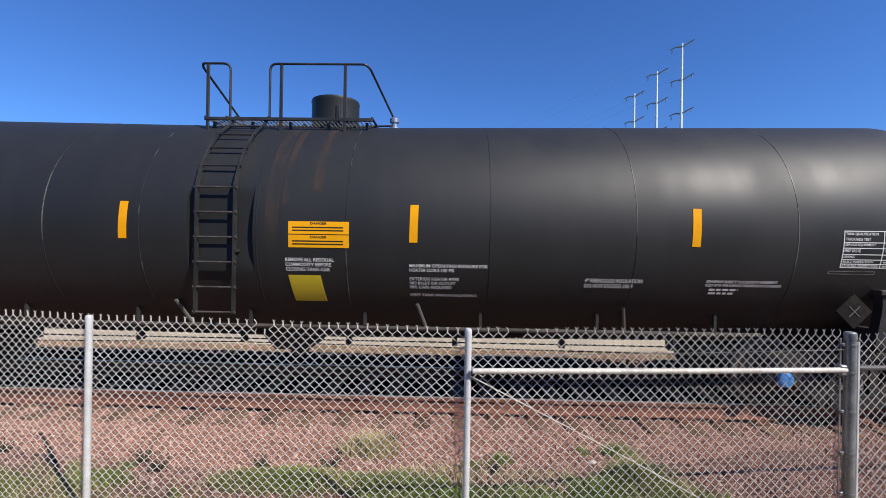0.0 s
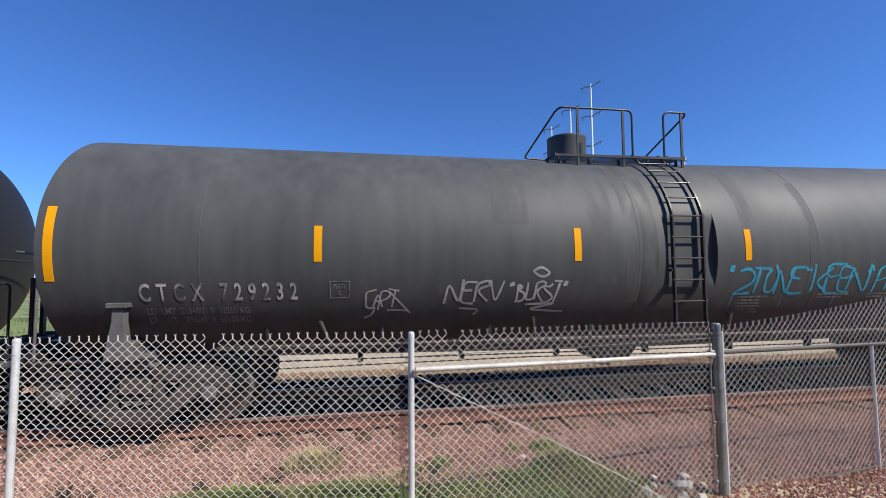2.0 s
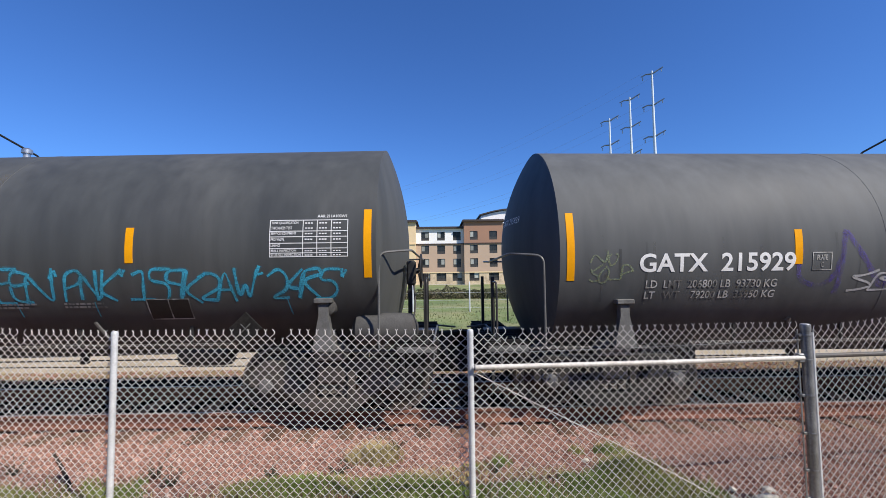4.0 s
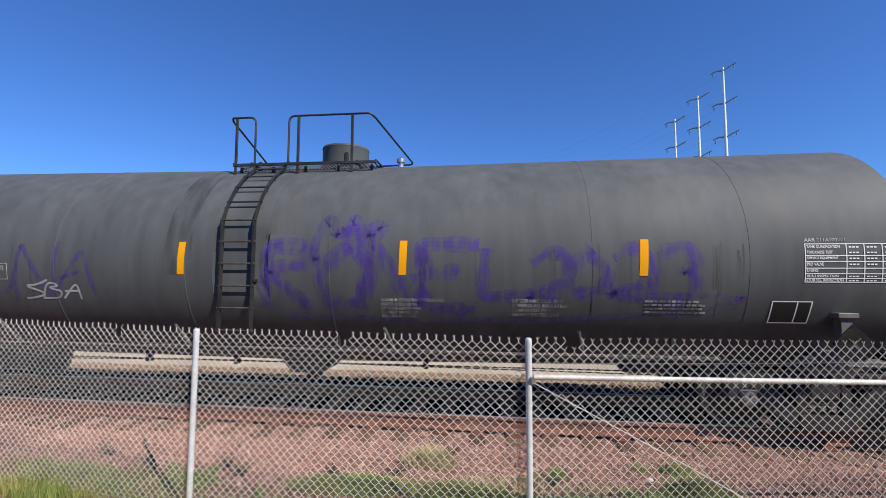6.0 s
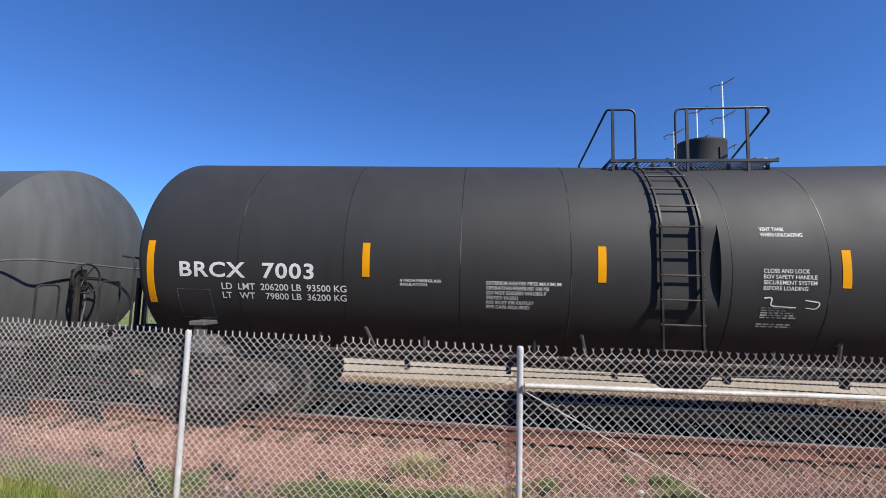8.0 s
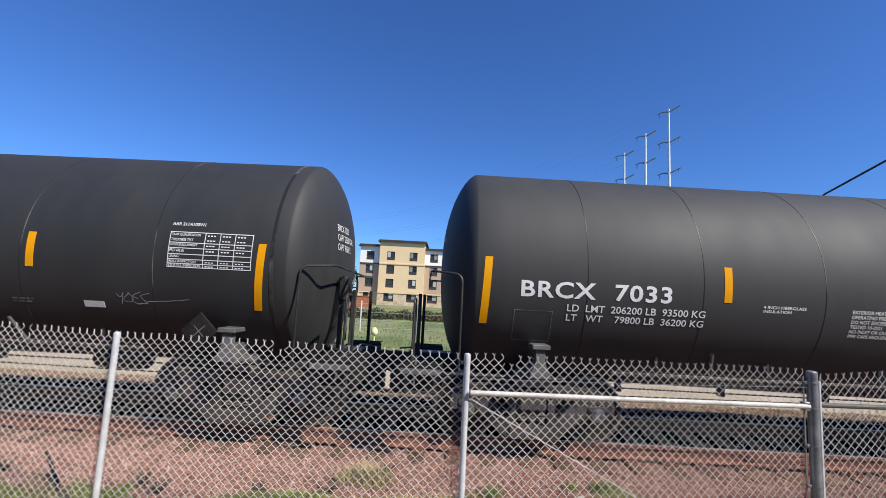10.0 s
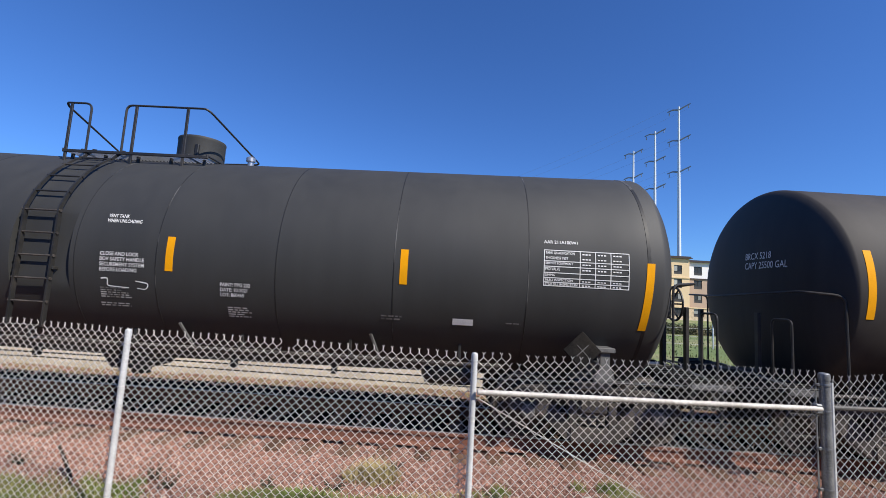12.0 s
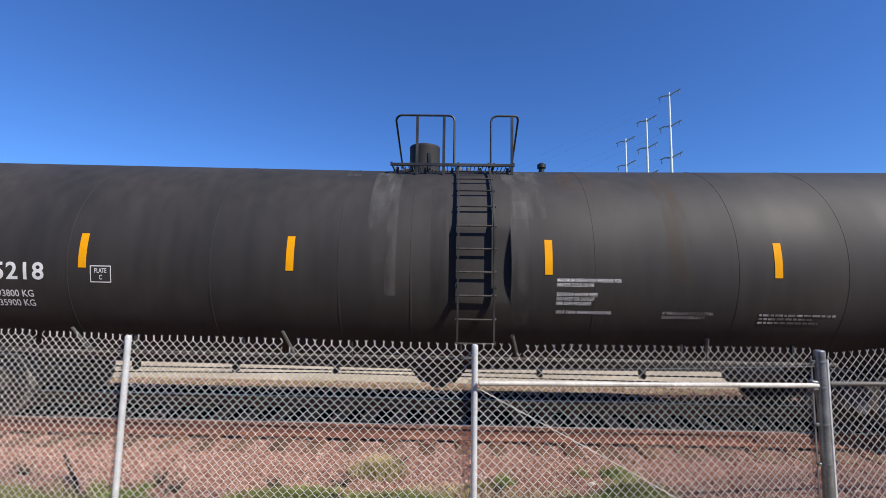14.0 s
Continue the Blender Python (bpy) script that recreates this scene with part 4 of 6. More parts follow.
def make_far_side():
    make_hotel()
    make_house(-24.8, 87, 6.5, 7, 5.0, 1.7, "two-storey house with white walls and a dark hipped roof", "render_white")
    make_house(-27.5, 77, 12.5, 8, 2.6, 2.2, "low house with a dark tiled hipped roof", "brick")
    g = G().box(-75, -12.5, 70, 70.3, -1.0, 1.0).box(-75, -12.5, 69.9, 70.4, 1.0, 1.12)
    structure("brick_wall", g, M["brick"], "long orange-brown garden wall beyond the field", category="wall")
    make_palm(-24.8, 66, 5.3, 3.9, 4)
    make_tree(-22.6, 96, 10.6, 4.2, 5)
    make_tree(-45, 92, 7, 6, 6)
    make_tree(-48.8, 80, 15.7, 7.0, 9, "thin_leaf", "sparse grey-brown tree beyond the field", 2600)
    # ragged scrub across the far half of the field
    rng = random.Random(12)
    vs, fs, k = [], [], 0
    for _ in range(36000):
        x = rng.uniform(-11, 46)
        tall = 0.95 + 0.75 * noise.noise(Vector((x * 0.45, 0, 3))) + 0.3 * noise.noise(Vector((x * 2.1, 0, 9)))
        p = Vector((x, rng.uniform(39.0, 42.0), -0.9 + rng.random() ** 1.3 * max(0.3, tall)))
        d, u = Vector([rng.uniform(-1, 1) for _ in range(3)]).normalized() * 0.13, Vector([rng.uniform(-1, 1) for _ in range(3)]).normalized() * 0.06
        vs += [p - d, p + u, p + d, p - u]
        fs.append((k, k + 1, k + 2, k + 3))
        k += 4
    structure("hedge", G().add(vs, fs), M["scrub"], "ragged brown-green scrub growing across the field", 0, "stuff", "hedge", False)
    # weeds over the field
    vs, fs, k = [], [], 0
    for _ in range(26000):
        y = 12.5 + 60 * rng.random() ** 1.6
        x = rng.uniform(-0.8, 0.8) * (y + 8)
        h, a, w = rng.uniform(0.03, 0.16) * (1.0 + max(0.0, noise.noise(Vector((x * 0.3, y * 0.3, 6))))), rng.uniform(0, 6.28), rng.uniform(0.012, 0.05)
        z = relief(x, y) - 0.02
        px, py = math.cos(a) * w, math.sin(a) * w
        vs += [(x - px, y - py, z), (x + px, y + py, z), (x + rng.uniform(-0.1, 0.1), y, z + h)]
        fs.append((k, k + 1, k + 2))
        k += 3
    structure("field_weeds", G().add(vs, fs), M["field_weed"], "scattered weeds over the green field", 0, "stuff", "weeds", False)
    # fence across the field
    ff = thing("field_fence", "wire fence with pale steel posts across the field", "fence")
    for i in range(-9, 11):
        x = -1.86 + i * 3.75
        part("post", G().lathe([(0.045, relief(x, 25.1) - 0.1), (0.045, 1.08), (0.02, 1.13)], (x, 25.1, 0), "z", 8), M["galvanised"], ff)
    for z in (-0.6, -0.1, 0.4, 0.95):
        part("wire", G().tube([(-35.6, 25.15, z), (35.6, 25.15, z)], 0.007, 4), M["galvanised"], ff)
    lean = thing("marker_post", "pale wooden stake leaning in the field", "post", at=(-8.08, 19.57, relief(-8.08, 19.57) - 0.05))
    part("stake", G().prism([(-0.05, 0.0), (0.05, 0.0), (0.22, 1.40), (0.17, 1.43), (0.12, 1.40)], -0.04, 0.04), M["rubbish"], lean)
    pipe = thing("standpipe", "pale yellow standpipe with a bulky head in the field", "standpipe", at=(-3.68, 18.9, relief(-3.68, 18.9) - 0.05))
    stem = part("stem", G().lathe([(0.09, 0.0), (0.09, 0.03), (0.055, 0.05), (0.055, 0.42), (0.10, 0.45)], (0, 0, 0), "z", 14), M["hydrant_yellow"], pipe)
    head = part("head", G().lathe([(0.10, 0.45), (0.17, 0.49), (0.19, 0.62), (0.16, 0.72), (0.09, 0.80), (0.03, 0.84)], (0, 0, 0), "z", 16), M["hydrant_yellow"], pipe)
    part("outlet", G().lathe([(0.06, -0.26), (0.075, -0.25), (0.075, -0.15)], (0, 0, 0.60), "y", 12), M["galvanised"], head)
    for x, y, top in ((61.0, 113.5, 58.0), (58.4, 122.0, 54.0), (56.2, 132.0, 51.2)):
        make_pole(x, y, top, "tall pale steel transmission pole with angled arms")
    for k, dz in enumerate((0.0, -9.0, -18.0)):
        for side in (-1, 1):
            a, b = Vector((61 + side * 2.4, 113.5, 57.5 + dz)), Vector((-69.5 + side * 2.6, 200, 33.5 + dz * 0.6))
            wire = thing("power_line", "thin sagging overhead power line", "power line", "power lines")
            part("cable", G().tube([a.lerp(b, i / 14) + Vector((0, 0, -9 * 4 * (i / 14) * (1 - i / 14))) for i in range(15)], 0.018, 4), M["insulator"], wire)
    make_pole(-69.5, 200, 35.0, "distant grey transmission pole with four arms", arms=4, w=2.6)


# ---------------------------------------------------------------- the train
# distance run since the start, by time
RUN = ((0, 0.0), (0.5, 3.097), (1, 6.170), (1.5, 9.280), (2, 12.376), (2.5, 15.498), (3, 18.593), (3.5, 21.680), (4, 24.753), (6.5, 40.103), (7, 43.169), (9.5, 58.955), (10, 62.204), (10.5, 65.470), (11, 68.774), (11.5, 72.114), (12, 75.476), (12.5, 78.854), (13, 82.231), (13.5, 85.590), (14, 89.010))


def run(t):
    """Distance run at t seconds, smooth between the times of RUN."""
    k = max(i for i in range(len(RUN) - 1) if RUN[i][0] <= t + 1e-9)
    v = []
    for j in (k, k + 1):
        a, b = RUN[max(j - 1, 0)], RUN[min(j + 1, len(RUN) - 1)]
        v.append((b[1] - a[1]) / (b[0] - a[0]))
    (t0, s0), (t1, s1) = RUN[k], RUN[k + 1]
    h = t1 - t0
    q = (t - t0) / h
    return (2 * q ** 3 - 3 * q ** 2 + 1) * s0 + (q ** 3 - 2 * q ** 2 + q) * h * v[0] + (3 * q ** 2 - 2 * q ** 3) * s1 + (q ** 3 - q ** 2) * h * v[1]


WHEEL = 0.457
CARS, WHEELSETS = [], []

class Car:
    """One tank car. Local x runs along the track from its leading orange mark, y across, z up from the rail."""

    def __init__(self, start, axis, paint, ladder, side, tip, label, knuckle=True, nose=0.37, recess=True):
        self.start, self.ax, self.lad, self.side = start, axis, ladder, side
        self.e0, self.e1 = 0.12, 15.68
        self.d0, self.d1 = nose + self.e0, tip - self.e1
        self.paint = M[paint]
        self.power, self.root_of = (2.3, 0.66) if knuckle else (2.0, 0.95)
        self.root = thing("tank_car", label, "tank car", "tank cars of the train")
        self.recess = recess
        CARS.append(self)
        self.shell()

    def bulge(self, r, depth):
        """How far a dished head stands out at radius r."""
        return depth * max(0.0, 1 - min(1.0, r / R) ** self.power) ** self.root_of

    def sag(self, u):
        """The shell slopes down a little from both ends to its middle."""
        return -0.075 * max(0.0, 1 - abs(u - 7.9) / 7.8)

    def at(self, u, phi, off=0.0):
        """A point on the flank, at the height that the angle has on a level shell."""
        r, d = R + off, self.sag(u)
        a = math.asin(min(1.0, (r * math.sin(radians(phi)) - d) / r))
        return (u, -r * math.cos(a), self.ax + d + r * math.sin(a))

    def shell(self):
        ax, n = self.ax, 112
        ra, rb = self.lad - 0.36, self.lad + 0.46
        cols = []
        for i in range(15):
            r = R * math.sin(math.pi / 2 * i / 14)
            cols.append((self.e0 - self.bulge(r, self.d0), r, 0))
        us = list(np.linspace(self.e0, self.e1, 42))
        us = [u for u in us if abs(u - ra) > 0.1 and abs(u - rb) > 0.1]
        mid = [(u, R, 1 if ra < u < rb and self.recess else 0) for u in us]
        if self.recess:
            mid += [(ra - 0.001, R, 0), (ra + 0.001, R, 1), (rb - 0.001, R, 1), (rb + 0.001, R, 0)]
        cols += sorted(mid)[1:]
        for i in range(13, -1, -1):
            r = R * math.sin(math.pi / 2 * i / 14)
            cols.append((self.e1 + self.bulge(r, self.d1), r, 0))
        vs, fs = [], []
        flat = R * math.cos(radians(18))
        for u, r, rec in cols:
            for k in range(n):
                a = 2 * math.pi * k / n
                y, z = -r * math.cos(a), r * math.sin(a)
                if rec and y < -flat:
                    y = -flat
                vs.append((u, y, ax + z + self.sag(u)))
        for i in range(len(cols) - 1):
            for k in range(n):
                fs.append((i * n + k, i * n + (k + 1) % n, (i + 1) * n + (k + 1) % n, (i + 1) * n + k))
        g = G().add(vs, fs)
        me = g.mesh("tank", self.paint, 40)
        self.tank = part("tank", me, None, self.root)

    def patch(self, name, u0, u1, p0, p1, material, label="", off=0.0045, skew=0.0):
        n = max(2, int(abs(p1 - p0) / 1.5))
        vs, fs = [], []
        for o in (off, -0.002):
            for i in range(n + 1):
                p = p0 + (p1 - p0) * i / n
                for u in (u0, u1):
                    vs.append(self.at(u + skew * i / n, p, o))
        m = 2 * (n + 1)
        for i in range(n):
            fs += [(2 * i, 2 * i + 1, 2 * i + 3, 2 * i + 2), (2 * i, m + 2 * i, m + 2 * i + 2, 2 * i + 2), (2 * i + 1, m + 2 * i + 1, m + 2 * i + 3, 2 * i + 3)]
        return part(name, G().add(vs, fs), M[material], self.tank, label)

    def mark(self, u, top, length, tilt=0.0):
        self.patch("reflective_mark", u + 0.21, u + 0.31, top, top - math.degrees(length / R), "orange", "orange retroreflective strip", skew=tilt)

    def ribbon(self, lines, u0, u1, p0, p1, width, material, name="graffiti", label="", off=0.0040, seed=1, jitter=0.02):
        """Sprayed strokes: lines in a unit box, laid on the shell between u0..u1 and p0 (top)..p1."""
        rng = random.Random(seed)
        g = G()
        for line in lines:
            P = [Vector((u0 + (u1 - u0) * x, p1 + (p0 - p1) * y, 0)) for x, y in line]
            P = [Vector((p.x + rng.uniform(-1, 1) * jitter, radians(p.y) * R + rng.uniform(-1, 1) * jitter, 0)) for p in P]
            Q = arc(P, 0.12, 4) if len(P) > 2 else P
            S = []
            for a, b in zip(Q, Q[1:]):
                m = max(1, int((b - a).length / 0.05))
                S += [a.lerp(b, i / m) for i in range(m)]
            S.append(Q[-1])
            vs, fs = [], []
            for i, p in enumerate(S):
                d = (S[min(i + 1, len(S) - 1)] - S[max(i - 1, 0)])
                d = d.normalized() if d.length > 1e-6 else Vector((1, 0, 0))
                nn = Vector((-d.y, d.x, 0)) * width * 0.5 * (0.75 + 0.45 * noise.noise(Vector((p.x * 6, p.y * 6, seed))))
                for q in (p - nn, p + nn):
                    vs.append(self.at(q.x, math.degrees(q.y / R), off))
            fs = [(2 * i, 2 * i + 1, 2 * i + 3, 2 * i + 2) for i in range(len(S) - 1)]
            g.add(vs, fs)
        return part(name, g, M[material], self.tank, label, fix=False)

    def text(self, body, u0, u1, p0, p1, material="white", label="", bold=0.012, align="LEFT", off=0.0048, space=1.0):
        """Stencilled words that fill the given stretch of the shell."""
        vs, fs = text_shape(body, bold, align, space)
        x0, x1 = min(v[0] for v in vs), max(v[0] for v in vs)
        y0, y1 = min(v[1] for v in vs), max(v[1] for v in vs)
        out = []
        for x, y in vs:
            out.append(self.at(u0 + (u1 - u0) * (x - x0) / (x1 - x0), p1 + (p0 - p1) * (y - y0) / (y1 - y0), off))
        if bold >= 0.02 and "\n" not in body:
            for ids, faces in characters(vs, fs):
                part("letter", G().add([out[i] for i in ids], faces), M[material], self.tank, label, smooth=0, fix=False)
            return None
        return tagged(part("lettering", G().add(out, fs), M[material], self.tank, label, smooth=0, fix=False), kind="stuff")

    def head_text(self, body, end, yc, zc, w, h, material, label=""):
        vs, fs = text_shape(body, 0.0, "LEFT")
        x0, x1 = min(v[0] for v in vs), max(v[0] for v in vs)
        y0, y1 = min(v[1] for v in vs), max(v[1] for v in vs)
        out = []
        for x, y in vs:
            b, z = (x - x0) / (x1 - x0) - 0.5, zc + ((y - y0) / (y1 - y0) - 0.5) * h
            yy = yc + (b if end else -b) * w
            r = math.hypot(yy, z)
            out.append((self.e1 + self.bulge(r, self.d1) + 0.006 if end else self.e0 - self.bulge(r, self.d0) - 0.006, yy, self.ax + z))
        return tagged(part("lettering", G().add(out, fs), M[material], self.tank, label, smooth=0, fix=False), kind="stuff")

    def head_strokes(self, lines, yc, zc, w, h, width, material):
        g = G()
        for line in lines:
            P = arc([Vector((x, y, 0)) for x, y in line], 0.1, 3)
            vs = []
            for i, p in enumerate(P):
                d = P[min(i + 1, len(P) - 1)] - P[max(i - 1, 0)]
                d = d.normalized() if d.length > 1e-6 else Vector((1, 0, 0))
                for s in (-1, 1):
                    yy = yc - (p.x - 0.5) * w + s * d.y * width
                    z = zc + (p.y - 0.5) * h + s * d.x * width
                    vs.append((self.e0 - self.bulge(math.hypot(yy, z), self.d0) - 0.006, yy, self.ax + z))
            g.add(vs, [(2 * i, 2 * i + 1, 2 * i + 3, 2 * i + 2) for i in range(len(P) - 1)])
        part("graffiti", g, M[material], self.tank, "thin white sprayed scrawl", fix=False)

    def outline(self, u0, u1, p0, p1, w, material, cols=(), rows=(), name="lettering"):
        """A ruled frame with inner lines."""
        g = G()
        dp = math.degrees(w / R)

        def strip(a, b, c, d):
            n = max(1, int(abs(d - c) / 2))
            for i in range(n):
                q0, q1 = c + (d - c) * i / n, c + (d - c) * (i + 1) / n
                g.add([self.at(a, q0, 0.0048), self.at(b, q0, 0.0048), self.at(b, q1, 0.0048), self.at(a, q1, 0.0048)], [(0, 1, 2, 3)])

        for u in (u0, u1 - w, *[u0 + (u1 - u0) * c for c in cols]):
            strip(u, u + w, p0, p1)
        for p in (p0, p1 + dp, *[p0 + (p1 - p0) * r for r in rows]):
            strip(u0, u1, p, p - dp)
        return part(name, g, M[material], self.tank, fix=False)

    def table(self, u0, u1, p0, p1, material="white"):
        """The ruled qualification panel with its small print."""
        self.outline(u0, u1, p0, p1, 0.010, material, (0.42, 0.60, 0.78), (0.30, 0.45, 0.62, 0.76, 0.88))
        n, h, w = 7, p1 - p0, u1 - u0
        words = ("TANK QUALIFICATION", "THICKNESS TEST", "SERVICE EQUIPMENT", "PRD VALVE", "LINING", "88.B.2 INSPECTION", "STUB SILL INSPECTION")
        rows = (0.03, 0.17, 0.32, 0.47, 0.64, 0.78, 0.89)
        hs = (0.11, 0.10, 0.10, 0.11, 0.09, 0.08, 0.09)
        for k, b in enumerate(words):
            top = p0 + h * (rows[k] + 0.015)
            self.text(b, u0 + 0.02, u0 + 0.02 + w * 0.38 * len(b) / 20, top, top + h * hs[k] * 0.75, material)
        g = G()
        for c in (0.45, 0.63, 0.81):
            for k in range(n):
                if k == 4:
                    continue
                a, t = u0 + w * c, p0 + h * (rows[k] + 0.045)
                for j in range(3):
                    x = a + w * 0.036 * j
                    g.add([self.at(x, t, 0.0048), self.at(x + w * 0.026, t, 0.0048), self.at(x + w * 0.026, t + h * hs[k] * 0.32, 0.0048), self.at(x, t + h * hs[k] * 0.32, 0.0048)], [(0, 1, 2, 3)])
        tagged(part("fine_print", g, M[material], self.tank, fix=False), kind="stuff")

    def bars(self, u0, u1, p0, p1, n, material="white_faint", seed=0):
        """Lines of print too small to read."""
        rng = random.Random(seed)
        g = G()
        for k in range(n):
            t = p0 + (p1 - p0) * (k + 0.2) / n
            b = p0 + (p1 - p0) * (k + 0.75) / n
            x, end = u0, u0 + (u1 - u0) * rng.uniform(0.6, 1.0)
            while x < end:
                w = rng.uniform(0.03, 0.10)
                g.add([self.at(x, t, 0.0048), self.at(min(x + w, end), t, 0.0048), self.at(min(x + w, end), b, 0.0048), self.at(x, b, 0.0048)], [(0, 1, 2, 3)])
                x += w + 0.018
        tagged(part("fine_print", g, M[material], self.tank, fix=False), kind="stuff")

    def seam(self, u, material=None, width=0.018, rise=0.0035):
        g = G()
        n = 96
        vs = []
        for uu, o in ((u - width / 2, -0.004), (u - width / 2 + 0.004, rise), (u + width / 2 - 0.004, rise), (u + width / 2, -0.004)):
            vs += [(uu, -(R + o) * math.cos(2 * math.pi * k / n), self.ax + self.sag(uu) + (R + o) * math.sin(2 * math.pi * k / n)) for k in range(n)]
        g.add(vs, [(i * n + k, i * n + (k + 1) % n, (i + 1) * n + (k + 1) % n, (i + 1) * n + k) for i in range(3) for k in range(n)])
        part("seam", g, material or (M["glint_seam"] if self.paint.name in ("black_gloss", "black_a", "black_b") else self.paint), self.tank)

    # ------------------------------------------------ fittings
    def ladder(self):
        u, ax = self.lad, self.ax + self.sag(self.lad)
        lad = part("ladder", G(), M["fitting"], self.root)
        lad.data = bpy.data.meshes.new("ladder")
        low, off = 1.25, 0.065
        path = [(-(R - 0.016), low), (-(R - 0.016), ax + 0.47)] + [(-(R + off) * math.cos(radians(p)), ax + (R + off) * math.sin(radians(p))) for p in range(18, 66, 6)] + [(-0.66, ax + R + 0.02)]
        for s in (-0.235, 0.235):
            g = G()
            g.add([(u + s + a, y + b, z + c) for y, z in path for a, b, c in ((-0.012, -0.03, 0), (0.012, -0.03, 0), (0.012, 0.03, 0.012), (-0.012, 0.03, 0.012))], [(4 * i + k, 4 * i + (k + 1) % 4, 4 * i + 4 + (k + 1) % 4, 4 * i + 4 + k) for i in range(len(path) - 1) for k in range(4)])
            part("stile", g, M["fitting"], lad)
        L = [0.0]
        for a, b in zip(path, path[1:]):
            L.append(L[-1] + math.hypot(b[0] - a[0], b[1] - a[1]))
        d = 0.02
        while d < L[-1] - 0.1:
            i = max(k for k in range(len(L) - 1) if L[k] <= d)
            q = (d - L[i]) / (L[i + 1] - L[i])
            y, z = path[i][0] + (path[i + 1][0] - path[i][0]) * q, path[i][1] + (path[i + 1][1] - path[i][1]) * q
            g = G().tube([(u - 0.25, y - 0.01, z), (u + 0.25, y - 0.01, z)], 0.013, 8)
            g.lathe([(0.02, -0.012), (0.02, 0.012)], (u - 0.25, y - 0.01, z), "x", 8).lathe([(0.02, -0.012), (0.02, 0.012)], (u + 0.25, y - 0.01, z), "x", 8)
            part("rung", g, M["truck"] if d < 1.8 else M["fitting"], lad)
            d += 0.305
        for s in (-0.262, 0.262):
            for p, d in ((38, off), (-14, 0.034)):
                a = self.at(u + s, p, -0.13)
                b = self.at(u + s, p, d)
                part("standoff", G().box(u + s - 0.014, u + s + 0.014, min(a[1], b[1]), max(a[1], b[1]), a[2] - 0.02, a[2] + 0.02, 0.004), M["fitting"], lad)

    def platform(self, dome_r=0.36, dome_h=0.55, dome_at=1.02, grating="grey_steel", reach=0.0, long=1.62):
        u, ax, s = self.lad, self.ax + self.sag(self.lad), self.side
        top = ax + R - 0.08
        deck_z = top
        x0, x1 = sorted((u - s * 0.62, u + s * (long + 0.12)))
        plat = part("platform", G().box(x0, x1, -0.82, -0.79, deck_z, deck_z + 0.045, 0.004), M["fitting"], self.root)
        for y0 in (-0.45, 0.42, 0.77):
            part("deck_beam", G().box(x0, x1, y0, y0 + 0.03, deck_z, deck_z + 0.035, 0.004), M["fitting"], plat)
        for a in (x0, x0 + 0.3, x1 - 0.33, x1 - 0.03):
            part("cross_beam", G().box(a, a + 0.03, -0.82, 0.80, deck_z + 0.036, deck_z + 0.06, 0.004), M["fitting"], plat)
        for k in range(5):
            x = x0 + 0.1 + (x1 - x0 - 0.2) * k / 4
            part("bracket", G().box(x - 0.02, x + 0.02, -0.74, -0.70, top - 0.14, deck_z + 0.002, 0.004), M["fitting"], plat)
            part("bracket", G().box(x - 0.02, x + 0.02, 0.70, 0.74, top - 0.14, deck_z + 0.002, 0.004), M["fitting"], plat)
        g = G()
        n = int((x1 - x0) / 0.06)
        for k in range(n):
            x = x0 + 0.03 + k * 0.06
            g.box(x - 0.004, x + 0.004, -0.79, -0.45, deck_z + 0.012, deck_z + 0.034)
            g.box(x - 0.004, x + 0.004, 0.45, 0.77, deck_z + 0.012, deck_z + 0.034)
        tagged(part("tread", g, M[grating], plat), kind="stuff")
        h = top + 0.80
        for yy in (-0.80,):
            sgn = -1 if yy < 0 else 1
            # small hoop beside the ladder
            a, b = u - s * 0.26, u - s * 0.58
            g = G().tube(arc([(a, yy, deck_z), (a, yy, h), (b - s * 0.08, yy, h), (b - s * 0.10, yy + 0.05, h - 0.04), (b - s * 0.20, -yy * 0.9, deck_z + 0.34), (b + s * 0.25, -yy * 0.9, deck_z + 0.32), (b + s * 0.26, -yy * 0.9, deck_z + 0.02)], 0.11), 0.017, 8)
            rail = part("handrail", g, M["fitting"], plat)
            part("stanchion", G().box(b - 0.021, b + 0.021, yy - 0.012, yy + 0.012, deck_z - 0.20, h - 0.01, 0.003), M["fitting"], rail)
            # long hoop past the dome
            a, b = u + s * 0.30, u + s * long
            g = G().tube(arc([(a, yy, deck_z), (a, yy, h), (b, yy, h), (b + s * 0.06, yy + 0.06, h - 0.04), (b + s * (0.10 + reach), -yy * 0.9, deck_z + 0.38), (b - s * 0.55, -yy * 0.92, deck_z + 0.36), (b - s * 0.56, -yy * 0.92, deck_z)], 0.10), 0.017, 8)
            rail = part("handrail", g, M["fitting"], plat)
            for x in (u + s * 0.46, u + s * (long - 0.28)):
                part("stanchion", G().box(x - 0.021, x + 0.021, yy - 0.012, yy + 0.012, deck_z - 0.20, h - 0.01, 0.003), M["fitting"], rail)
        # covered valve dome
        x = u + s * dome_at
        r = dome_r
        dome_h += 0.05
        dome = part("dome", G().lathe([(r * 1.06, top - 0.15), (r * 1.06, top + 0.04), (r, top + 0.06), (r, top + dome_h - 0.05), (r * 1.02, top + dome_h - 0.03), (r * 1.0, top + dome_h), (r * 0.8, top + dome_h + 0.02)], (x, 0.05, 0), "z", 28), self.paint, self.root)
        a = -1.2
